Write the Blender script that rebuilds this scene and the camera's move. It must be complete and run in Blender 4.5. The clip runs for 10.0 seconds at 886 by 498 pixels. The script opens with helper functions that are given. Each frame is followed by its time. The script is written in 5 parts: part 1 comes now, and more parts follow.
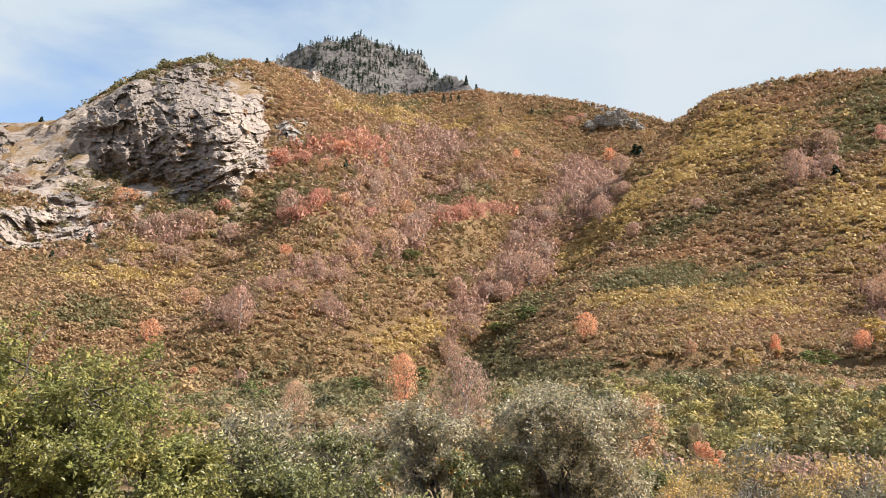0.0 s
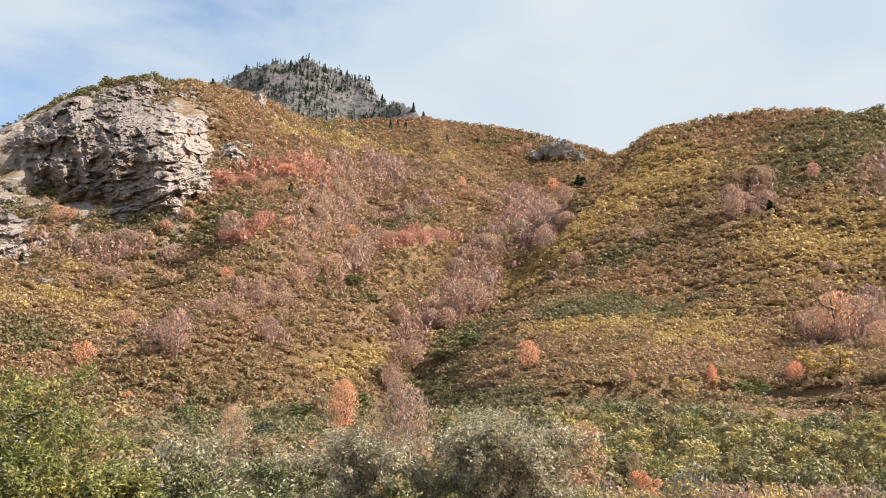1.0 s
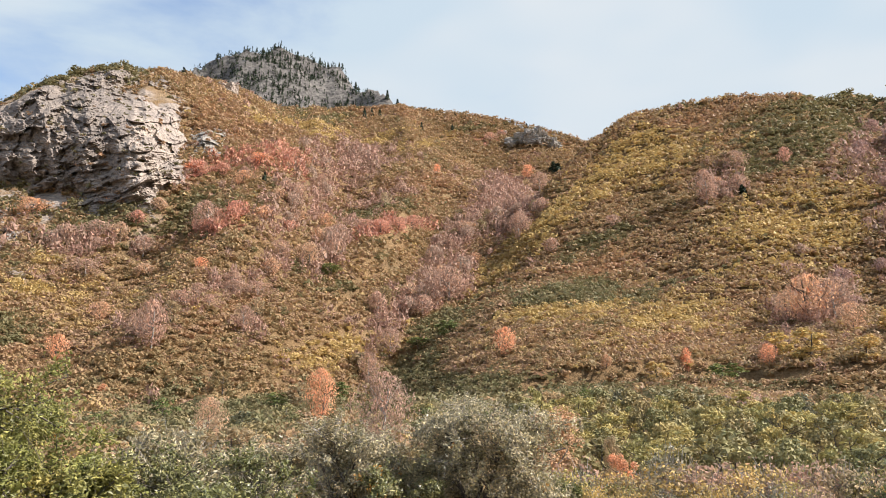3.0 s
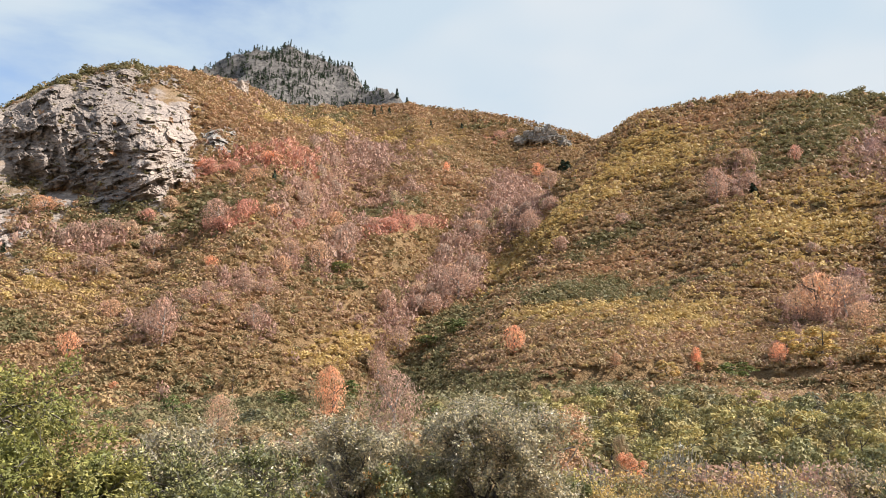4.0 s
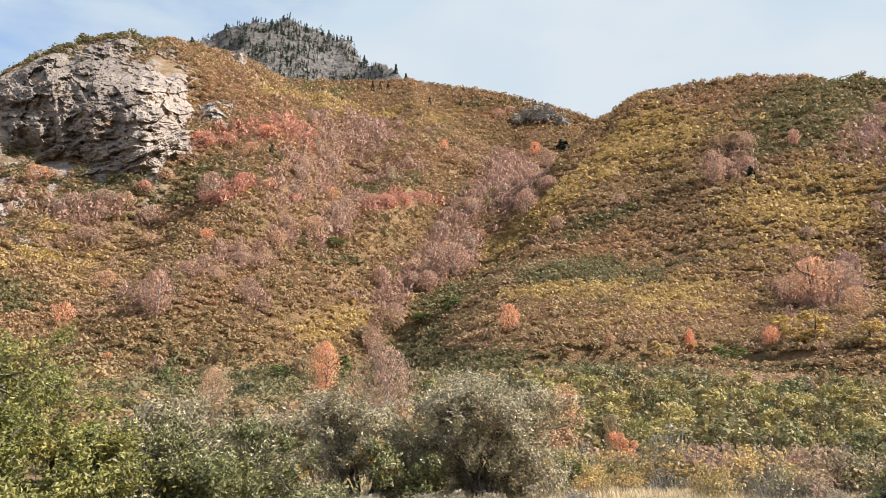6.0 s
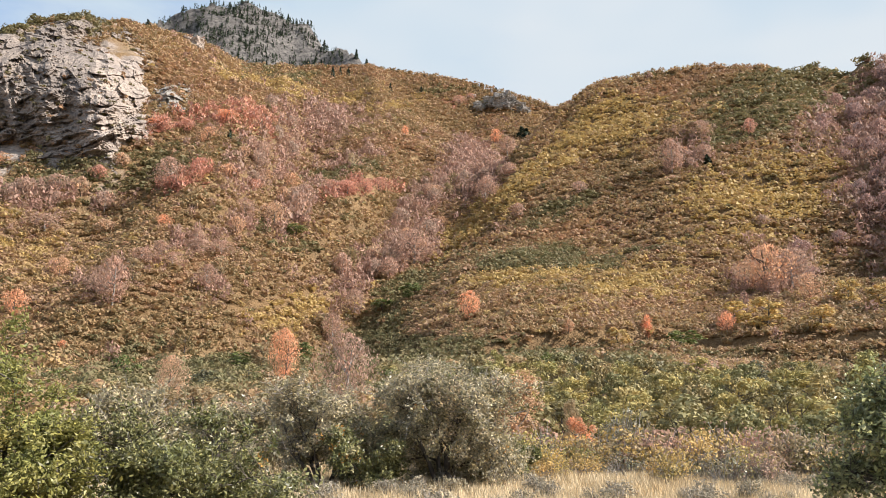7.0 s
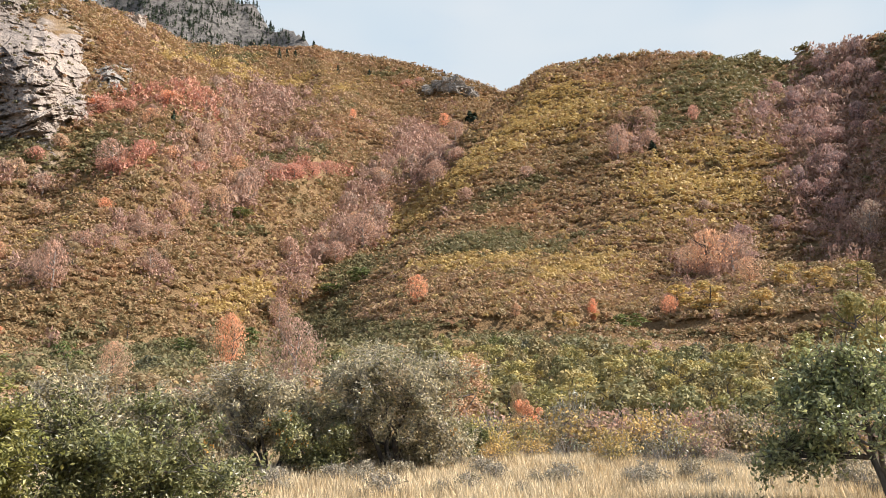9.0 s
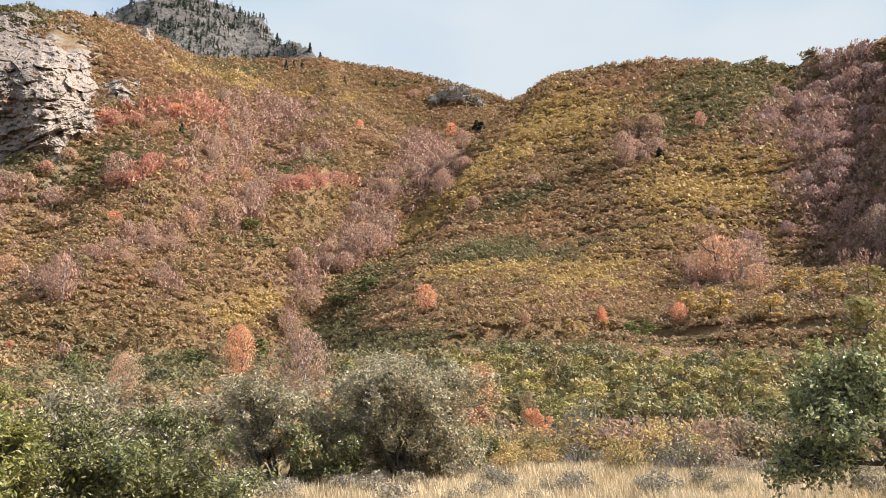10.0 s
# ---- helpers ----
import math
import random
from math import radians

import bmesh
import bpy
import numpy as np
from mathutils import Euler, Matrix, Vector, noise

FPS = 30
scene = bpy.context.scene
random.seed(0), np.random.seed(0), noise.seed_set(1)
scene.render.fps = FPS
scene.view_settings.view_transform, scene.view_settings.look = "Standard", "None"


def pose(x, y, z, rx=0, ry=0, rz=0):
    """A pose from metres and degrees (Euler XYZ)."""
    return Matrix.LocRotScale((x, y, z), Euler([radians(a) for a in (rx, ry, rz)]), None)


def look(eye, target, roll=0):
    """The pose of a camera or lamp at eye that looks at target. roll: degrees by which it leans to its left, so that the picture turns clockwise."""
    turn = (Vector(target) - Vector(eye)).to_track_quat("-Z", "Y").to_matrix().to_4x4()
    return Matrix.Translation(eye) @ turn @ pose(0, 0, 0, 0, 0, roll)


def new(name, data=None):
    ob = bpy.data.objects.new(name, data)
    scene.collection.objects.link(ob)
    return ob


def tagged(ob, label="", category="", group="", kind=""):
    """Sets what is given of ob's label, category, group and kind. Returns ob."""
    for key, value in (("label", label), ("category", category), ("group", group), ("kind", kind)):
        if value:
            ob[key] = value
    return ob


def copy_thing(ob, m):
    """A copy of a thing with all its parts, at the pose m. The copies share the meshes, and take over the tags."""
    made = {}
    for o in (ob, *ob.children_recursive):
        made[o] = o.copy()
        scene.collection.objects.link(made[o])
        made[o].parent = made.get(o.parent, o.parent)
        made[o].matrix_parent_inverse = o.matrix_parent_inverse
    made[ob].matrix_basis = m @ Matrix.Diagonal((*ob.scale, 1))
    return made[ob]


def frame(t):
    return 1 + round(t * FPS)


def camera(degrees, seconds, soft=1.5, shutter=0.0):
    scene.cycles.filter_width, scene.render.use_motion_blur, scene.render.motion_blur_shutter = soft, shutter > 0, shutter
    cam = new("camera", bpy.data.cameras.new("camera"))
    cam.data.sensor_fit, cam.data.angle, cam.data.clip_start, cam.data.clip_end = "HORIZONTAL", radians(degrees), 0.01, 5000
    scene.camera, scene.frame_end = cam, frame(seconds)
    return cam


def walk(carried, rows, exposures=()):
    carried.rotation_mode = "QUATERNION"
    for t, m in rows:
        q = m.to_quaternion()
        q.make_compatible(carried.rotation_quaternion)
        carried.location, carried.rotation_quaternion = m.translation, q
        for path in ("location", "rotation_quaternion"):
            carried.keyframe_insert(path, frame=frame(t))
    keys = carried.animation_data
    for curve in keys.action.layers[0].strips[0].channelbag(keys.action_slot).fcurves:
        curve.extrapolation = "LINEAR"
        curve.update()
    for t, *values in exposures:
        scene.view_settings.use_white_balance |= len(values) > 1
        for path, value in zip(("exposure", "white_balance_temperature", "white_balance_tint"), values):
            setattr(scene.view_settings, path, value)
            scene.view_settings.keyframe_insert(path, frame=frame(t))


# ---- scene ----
# camera: a viewer who stands still in the meadow and turns
cam = camera(55.1, 10.0, 0.76)
EYE = 1.6
ROWS = [
    (0.0, 103.5, -0.0, 0.0),
    (0.5, 104.157, -0.552, -2.131),
    (1.0, 105.284, -0.157, -3.923),
    (1.5, 105.477, 0.635, -5.073),
    (2.0, 104.922, 0.883, -5.578),
    (2.5, 104.55, 0.969, -5.606),
    (2.7, 104.509, 0.907, -5.517),
    (3.8, 104.286, 0.919, -4.834),
    (4.0, 104.336, 0.703, -4.725),
    (4.5, 104.35, 0.384, -4.017),
    (5.0, 103.516, 0.046, -3.495),
    (5.2, 103.229, -0.085, -3.659),
    (6.3, 102.349, -0.314, -6.095),
    (6.5, 101.984, -0.341, -6.706),
    (7.0, 101.921, 0.194, -7.848),
    (7.5, 101.872, 0.618, -8.792),
    (8.0, 101.516, 0.534, -10.114),
    (8.5, 101.218, 0.702, -11.38),
    (9.0, 100.826, 0.837, -11.281),
    (9.5, 100.981, 0.978, -10.479),
    (10.0, 101.466, 1.338, -10.617),
]
walk(cam, [(t, pose(0, 0, EYE, rx, ry, rz)) for t, rx, ry, rz in ROWS])

# ---- light ----
SUN_AZ, SUN_EL = 103.0, 41.0
scene.view_settings.exposure = 1.0
world = bpy.data.worlds.new("sky")
scene.world = world
world.use_nodes = True
wn, wl = world.node_tree.nodes, world.node_tree.links
wn.clear()


def wnode(kind, **values):
    n = wn.new(kind)
    for key, value in values.items():
        n.inputs[key].default_value = value
    return n


sky = wn.new("ShaderNodeTexSky")
sky.sky_type = "NISHITA"
sky.sun_disc = False
sky.sun_elevation, sky.sun_rotation = radians(SUN_EL), radians(SUN_AZ)
sky.air_density, sky.dust_density, sky.ozone_density = 1.0, 2.5, 1.0
coord = wn.new("ShaderNodeTexCoord")
dome = wnode("ShaderNodeMapping", Scale=(1.0, 1.0, 2.2))
wl.new(coord.outputs["Generated"], dome.inputs["Vector"])
puffs = wnode("ShaderNodeTexNoise", Scale=3.8, Detail=7.0, Roughness=0.55, Distortion=0.25)
wl.new(dome.outputs["Vector"], puffs.inputs["Vector"])
split = wn.new("ShaderNodeSeparateXYZ")
wl.new(coord.outputs["Generated"], split.inputs[0])
# the cloud bank lies on the sun's side and thins out away from it
bank = wn.new("ShaderNodeMath")
bank.operation = "MULTIPLY_ADD"
bank.inputs[1].default_value, bank.inputs[2].default_value = 0.34, 0.20
wl.new(split.outputs["X"], bank.inputs[0])
cover = wn.new("ShaderNodeMath")
cover.operation = "ADD"
wl.new(bank.outputs[0], cover.inputs[0])
wl.new(puffs.outputs["Fac"], cover.inputs[1])
edge = wn.new("ShaderNodeMapRange")
edge.interpolation_type = "SMOOTHSTEP"
edge.inputs["From Min"].default_value, edge.inputs["From Max"].default_value = 0.36, 0.72
wl.new(cover.outputs[0], edge.inputs["Value"])
thin = wnode("ShaderNodeTexNoise", Scale=2.0, Detail=3.0, Roughness=0.45)
wl.new(dome.outputs["Vector"], thin.inputs["Vector"])
cloud = wn.new("ShaderNodeValToRGB")
cloud.color_ramp.elements[0].position, cloud.color_ramp.elements[1].position = 0.42, 0.60
cloud.color_ramp.elements[0].color = (0.31, 0.37, 0.425, 1)
cloud.color_ramp.elements[1].color = (0.42, 0.43, 0.44, 1)
wl.new(thin.outputs["Fac"], cloud.inputs[0])
dim = wn.new("ShaderNodeVectorMath")
dim.operation = "SCALE"
dim.inputs["Scale"].default_value = 0.13
wl.new(sky.outputs[0], dim.inputs[0])
mixed = wn.new("ShaderNodeMix")
mixed.data_type = "RGBA"
wl.new(edge.outputs[0], mixed.inputs["Factor"])
wl.new(dim.outputs[0], mixed.inputs[6])
wl.new(cloud.outputs[0], mixed.inputs[7])
back = wnode("ShaderNodeBackground", Strength=1.0)
wl.new(mixed.outputs[2], back.inputs["Color"])
wout = wn.new("ShaderNodeOutputWorld")
wl.new(back.outputs[0], wout.inputs["Surface"])

sun = new("sun", bpy.data.lights.new("sun", "SUN"))
sun.data.energy, sun.data.angle, sun.data.color = 5.0, radians(0.6), (1.0, 0.935, 0.855)
sun.matrix_world = look((math.sin(radians(SUN_AZ)) * 50, math.cos(radians(SUN_AZ)) * 50, math.tan(radians(SUN_EL)) * 50), (0, 0, 0))

# ---- materials ----
def shader(name, rough=0.8, spec=0.3):
    m = bpy.data.materials.new(name)
    m.use_nodes = True
    nt = m.node_tree
    b = nt.nodes["Principled BSDF"]
    b.inputs["Roughness"].default_value = rough
    b.inputs["Specular IOR Level"].default_value = spec
    return m, nt, b


def ramp(nt, source, stops):
    r = nt.nodes.new("ShaderNodeValToRGB")
    els = r.color_ramp.elements
    while len(els) < len(stops):
        els.new(0.5)
    for e, (at, c) in zip(els, stops):
        e.position, e.color = at, (*c, 1)
    nt.links.new(source, r.inputs[0])
    return r.outputs[0]


def noise_of(nt, scale, detail=4.0, rough=0.55, stretch=None, distort=0.0):
    geo = nt.nodes.new("ShaderNodeNewGeometry")
    n = nt.nodes.new("ShaderNodeTexNoise")
    n.inputs["Scale"].default_value, n.inputs["Detail"].default_value = scale, detail
    n.inputs["Roughness"].default_value, n.inputs["Distortion"].default_value = rough, distort
    vec = geo.outputs["Position"]
    if stretch:
        mp = nt.nodes.new("ShaderNodeMapping")
        mp.inputs["Scale"].default_value = stretch
        nt.links.new(vec, mp.inputs["Vector"])
        vec = mp.outputs["Vector"]
    nt.links.new(vec, n.inputs["Vector"])
    return n.outputs["Fac"]


def blend(nt, kind, fac, a, b):
    n = nt.nodes.new("ShaderNodeMix")
    n.data_type, n.blend_type = "RGBA", kind
    for sock, v in ((n.inputs["Factor"], fac), (n.inputs[6], a), (n.inputs[7], b)):
        if isinstance(v, (int, float)):
            sock.default_value = v
        elif isinstance(v, tuple):
            sock.default_value = (*v, 1)
        else:
            nt.links.new(v, sock)
    return n.outputs[2]


def bump(nt, b, source, strength, distance):
    n = nt.nodes.new("ShaderNodeBump")
    n.inputs["Strength"].default_value, n.inputs["Distance"].default_value = strength, distance
    nt.links.new(source, n.inputs["Height"])
    nt.links.new(n.outputs[0], b.inputs["Normal"])


def foliage(name, colours, patch=0.35, jitter=0.32, rough=0.6, spec=0.25, through_light=0.25, by_object=False, by_bush=0.0, tone=1.0):
    """Leaves: the palette runs over patches of ground or from plant to plant, and each leaf differs a little."""
    colours = [tuple(tone * v for v in c) for c in colours]
    m, nt, b = shader(name, rough, spec)
    geo = nt.nodes.new("ShaderNodeNewGeometry")
    stops = [(0.30 + 0.40 * i / max(1, len(colours) - 1), c) for i, c in enumerate(colours)]
    if by_object:
        info = nt.nodes.new("ShaderNodeObjectInfo")
        stops = [(i / max(1, len(colours) - 1), c) for i, c in enumerate(colours)]
        col = ramp(nt, info.outputs["Random"], stops)
        col2 = ramp(nt, noise_of(nt, 1.1, 2.0), [(0.35, (0.72, 0.78, 0.75)), (0.65, (1.2, 1.12, 1.05))])
        col = blend(nt, "MULTIPLY", 1.0, col, col2)
    else:
        drive = noise_of(nt, patch, 3.0, 0.6)
        if by_bush:
            # neighbouring bushes differ, within the tone of their patch
            mean = nt.nodes.new("ShaderNodeMix")
            mean.inputs["Factor"].default_value = by_bush
            nt.links.new(drive, mean.inputs[2])
            nt.links.new(noise_of(nt, 0.5, 2.0, 0.5), mean.inputs[3])
            drive = mean.outputs[0]
            stops = [(0.34 + 0.32 * i / max(1, len(colours) - 1), c) for i, c in enumerate(colours)]
        col = ramp(nt, drive, stops)
    leaf = ramp(nt, geo.outputs["Random Per Island"], [(0.0, (1 - jitter, 1 - jitter * 0.95, 1 - jitter)), (0.75, (1.05, 1.05, 1.0)), (1.0, (1 + jitter * 1.1, 1 + jitter, 1 + jitter * 0.6))])
    col = blend(nt, "MULTIPLY", 1.0, col, leaf)
    nt.links.new(col, b.inputs["Base Color"])
    if through_light:
        t = nt.nodes.new("ShaderNodeBsdfTranslucent")
        nt.links.new(col, t.inputs["Color"])
        mix = nt.nodes.new("ShaderNodeMixShader")
        mix.inputs[0].default_value = through_light
        nt.links.new(b.outputs[0], mix.inputs[1])
        nt.links.new(t.outputs[0], mix.inputs[2])
        nt.links.new(mix.outputs[0], nt.nodes["Material Output"].inputs["Surface"])
    return m


def cracked(nt, scale, light, mid, dark):
    """Broken, bedded stone: grain, beds that lie nearly level, and blocks of slightly differing tone. Returns colour and height."""
    fine = noise_of(nt, 0.7 * scale, 9.0, 0.72, (1.0, 1.0, 1.6), 0.6)
    beds = noise_of(nt, 0.22 * scale, 6.0, 0.65, (0.6, 0.6, 3.2), 0.8)
    col = ramp(nt, fine, [(0.34, dark), (0.44, mid), (0.62, light)])
    col = blend(nt, "MULTIPLY", 1.0, col, ramp(nt, beds, [(0.34, (0.62, 0.60, 0.60)), (0.46, (0.98, 0.97, 0.97)), (0.66, (1.12, 1.10, 1.07))]))
    high = blend(nt, "MIX", 0.5, fine, beds)
    return col, high


def rock(name, light, mid, dark, scale=1.0):
    m, nt, b = shader(name, 0.9, 0.2)
    col, high = cracked(nt, scale, light, mid, dark)
    stain = ramp(nt, noise_of(nt, 0.07 * scale, 5.0, 0.6), [(0.35, (0.80, 0.79, 0.79)), (0.62, (1.08, 1.05, 1.0))])
    col = blend(nt, "MULTIPLY", 1.0, col, stain)
    nt.links.new(col, b.inputs["Base Color"])
    bump(nt, b, high, 1.0, 2.2 / scale)
    return m


def bark(name, a, c):
    m, nt, b = shader(name, 0.9, 0.2)
    n = noise_of(nt, 9.0, 5.0, 0.65, (1, 1, 0.25))
    nt.links.new(ramp(nt, n, [(0.35, a), (0.65, c)]), b.inputs["Base Color"])
    bump(nt, b, n, 0.5, 0.02)
    return m


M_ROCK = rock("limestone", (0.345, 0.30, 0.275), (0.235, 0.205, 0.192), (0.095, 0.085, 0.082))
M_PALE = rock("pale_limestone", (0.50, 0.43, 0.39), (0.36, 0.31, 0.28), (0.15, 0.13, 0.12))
M_GREY = rock("grey_limestone", (0.46, 0.44, 0.42), (0.31, 0.295, 0.285), (0.13, 0.125, 0.12), 0.8)
M_BARK = bark("oak_bark", (0.055, 0.045, 0.038), (0.15, 0.13, 0.115))
M_TWIG = bark("bare_twig", (0.22, 0.195, 0.18), (0.40, 0.365, 0.34))

C_GREEN, C_OLIVE, C_OCHRE = (0.215, 0.205, 0.10), (0.315, 0.243, 0.130), (0.45, 0.288, 0.155)
C_GOLD, C_RUST, C_BROWN = (0.54, 0.385, 0.175), (0.48, 0.275, 0.175), (0.39, 0.25, 0.175)
C_MAUVE, C_PINK, C_RED = (0.50, 0.325, 0.265), (0.54, 0.32, 0.265), (0.64, 0.27, 0.20)
C_CORAL, C_SALMON, C_TAN = (0.88, 0.42, 0.27), (0.69, 0.40, 0.27), (0.52, 0.40, 0.28)
C_YELLOW = (0.57, 0.41, 0.16)

M_OCHRE = foliage("oak_scrub_leaf", [C_OLIVE, C_OCHRE, C_OLIVE, C_OCHRE, C_BROWN, C_GOLD, C_OCHRE], 0.035, by_bush=0.5, tone=0.80, jitter=0.16, through_light=0.32)
M_GOLD = foliage("golden_scrub_leaf", [C_OCHRE, C_GOLD, C_YELLOW, C_GOLD, C_OCHRE, C_OLIVE], 0.06, by_bush=0.5, tone=0.84, jitter=0.16, through_light=0.32)
M_GREENS = foliage("green_scrub_leaf", [C_GREEN, C_OLIVE, C_GREEN, C_OLIVE, C_GREEN], 0.09, by_bush=0.5, tone=0.73, jitter=0.16, through_light=0.32)
M_RUSTS = foliage("rust_scrub_leaf", [C_BROWN, C_RUST, C_OCHRE, C_BROWN, C_RUST], 0.08, by_bush=0.5, tone=0.80, jitter=0.16, through_light=0.32)
M_MAUVES = foliage("maple_scrub_leaf", [C_MAUVE, C_BROWN, C_MAUVE, C_PINK, C_MAUVE, C_RUST], 0.06, by_bush=0.5, tone=0.74, jitter=0.3, through_light=0.3)
M_REDS = foliage("red_scrub_leaf", [C_RUST, C_SALMON, C_RED, C_PINK, C_RED], 0.12, by_bush=0.5, tone=0.76, jitter=0.3, through_light=0.3)
M_SAGE = foliage("sage_leaf", [(0.29, 0.255, 0.20), (0.37, 0.325, 0.265), (0.31, 0.26, 0.17)], 0.8, 0.4, 0.8)
LEAF = {
    "coral": foliage("coral_maple_leaf", [C_CORAL, (0.84, 0.45, 0.30)], through_light=0.42, by_object=True),
    "salmon": foliage("salmon_maple_leaf", [C_SALMON, (0.62, 0.43, 0.33)], through_light=0.42, by_object=True),
    "mauve": foliage("mauve_maple_leaf", [(0.49, 0.34, 0.295), (0.52, 0.335, 0.28), (0.46, 0.345, 0.305)], through_light=0.42, by_object=True),
    # mauve made darker and duller: the east slope's shade is put into the colour
    "plum": foliage("shaded_mauve_maple_leaf", [(0.42, 0.285, 0.285), (0.47, 0.295, 0.28), (0.38, 0.275, 0.285)], through_light=0.35, by_object=True),
    "copper": foliage("copper_maple_leaf", [(0.56, 0.345, 0.22), (0.52, 0.34, 0.23)], through_light=0.3, by_object=True),
    "red": foliage("red_maple_leaf", [(0.66, 0.33, 0.27), (0.62, 0.37, 0.31)], through_light=0.42, by_object=True),
    "tan": foliage("tan_leaf", [C_TAN, (0.30, 0.23, 0.13)], through_light=0.42, by_object=True),
    "gold": foliage("gold_oak_leaf", [C_GOLD, C_YELLOW], by_object=True, through_light=0.35),
    "green": foliage("green_oak_leaf", [(0.20, 0.225, 0.085), (0.15, 0.18, 0.07)], by_object=True),
    "oak": foliage("turning_oak_leaf", [C_GREEN, C_OLIVE, (0.25, 0.235, 0.12), (0.33, 0.27, 0.14), C_OLIVE], by_object=True, through_light=0.2),
    "lime": foliage("yellow_green_oak_leaf", [C_OLIVE, (0.36, 0.30, 0.135), (0.44, 0.36, 0.15), (0.33, 0.30, 0.13), (0.48, 0.38, 0.16)], by_object=True, through_light=0.25),
    "grey": foliage("dry_oak_leaf", [(0.20, 0.19, 0.12), (0.26, 0.24, 0.17)], by_object=True, jitter=0.6, rough=0.42, spec=0.5),
}
M_NEEDLE = foliage("fir_needle", [(0.022, 0.040, 0.024), (0.035, 0.052, 0.028)], by_object=True, jitter=0.4, through_light=0)
M_OAK_SUN = foliage("sunlit_oak_leaf", [(0.19, 0.20, 0.065), (0.33, 0.30, 0.105), (0.22, 0.23, 0.075), (0.43, 0.36, 0.13)], 0.9, 0.5, 0.45, 0.4, 0.4)
M_OAK_DARK = foliage("glossy_oak_leaf", [(0.13, 0.14, 0.055), (0.26, 0.245, 0.11), (0.16, 0.17, 0.065), (0.42, 0.37, 0.22)], 0.9, 0.65, 0.36, 0.6, 0.3)
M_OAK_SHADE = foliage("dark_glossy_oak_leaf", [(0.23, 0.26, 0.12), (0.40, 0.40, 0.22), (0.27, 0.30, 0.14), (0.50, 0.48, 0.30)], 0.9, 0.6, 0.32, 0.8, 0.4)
M_OAK_DRY = foliage("dull_oak_leaf", [(0.36, 0.31, 0.20), (0.52, 0.45, 0.33), (0.31, 0.275, 0.165), (0.50, 0.385, 0.26)], 0.9, 0.6, 0.42, 0.5, 0.35)
M_OAK_ORANGE = foliage("orange_oak_leaf", [(0.42, 0.19, 0.06), (0.50, 0.29, 0.08)], 0.9, 0.3, 0.5)
M_GRASS = foliage("dry_grass_blade", [(0.64, 0.50, 0.34), (0.74, 0.61, 0.44), (0.55, 0.43, 0.29), (0.68, 0.52, 0.33)], 0.4, 0.35, 0.8)

# ---- the lie of the land ----
def value_noise(x, y, z=0.0, seed=0):
    """Smooth noise from -1 to 1 on arrays of places."""
    x, y, z = np.broadcast_arrays(np.asarray(x, float), np.asarray(y, float), np.asarray(z, float))
    i, j, k = np.floor(x).astype(np.int64), np.floor(y).astype(np.int64), np.floor(z).astype(np.int64)
    u, v, w = x - i, y - j, z - k
    u, v, w = (q * q * q * (q * (q * 6 - 15) + 10) for q in (u, v, w))

    def at(a, b, c):
        h = (a * 374761393 + b * 668265263 + c * 2147483647 + seed * 144665) & 0x7FFFFFFF
        h = ((h ^ (h >> 13)) * 1274126177) & 0x7FFFFFFF
        return ((h ^ (h >> 16)) & 0xFFFF) / 32767.5 - 1.0

    out = 0.0
    for a in (0, 1):
        for b in (0, 1):
            for c in (0, 1):
                out = out + at(i + a, j + b, k + c) * np.where(a, u, 1 - u) * np.where(b, v, 1 - v) * np.where(c, w, 1 - w)
    return out


def fractal(x, y, z=0.0, octaves=4, seed=0, ridged=False):
    out, amp, total, f = 0.0, 1.0, 0.0, 1.0
    for o in range(octaves):
        n = value_noise(np.asarray(x) * f, np.asarray(y) * f, np.asarray(z) * f, seed + o * 17)
        out, total = out + amp * (1 - 2 * np.abs(n) if ridged else n), total + amp
        amp, f = amp * 0.5, f * 2.03
    return out / total


def bearing(az, r, el):
    a = math.radians(az)
    return (r * math.sin(a), r * math.cos(a), 1.6 + r * math.tan(math.radians(el)))


# crest lines: bearing from the meadow, distance and rise, in degrees and metres
MAIN_CREST = [bearing(*p) for p in [(-48, 330, 13), (-34, 310, 18.0), (-29.1, 300, 19.4), (-26.6, 300, 20.0), (-24.3, 300, 20.9), (-22.7, 299, 22.1), (-21.0, 298, 23.4), (-19.3, 299, 24.6), (-16.7, 302, 25.3), (-14.4, 314, 25.3),
                                    (-11.6, 365, 25.15), (-9.2, 430, 24.6), (-6.7, 500, 23.7), (-3.4, 545, 23.6), (2.7, 600, 24.0), (8.8, 600, 23.1), (11.9, 580, 22.5), (15.7, 570, 21.1), (22, 600, 19.0), (34, 650, 17)]]
SPUR_CREST = [bearing(*p) for p in [(0.6, 122, 5.6), (4.5, 165, 9.2), (8.4, 212, 12.7), (12.7, 252, 15.2), (15.8, 288, 17.5), (17.6, 318, 21.7), (19.4, 330, 22.8), (23.9, 328, 22.8), (29.7, 325, 22.9), (33.0, 350, 22.5)]]
RIB = [bearing(*p) for p in [(25.5, 327, 22.3), (27.0, 262, 16.3), (28.0, 205, 11.3), (28.5, 150, 7.0)]]
MID_RIB = [bearing(*p) for p in [(2.7, 600, 23.8), (3.4, 480, 21.8), (3.2, 400, 20.0), (2.4, 330, 17.8), (1.2, 270, 15.4), (0.0, 215, 12.8), (-1.5, 165, 10.2), (-3.0, 125, 7.8)]]
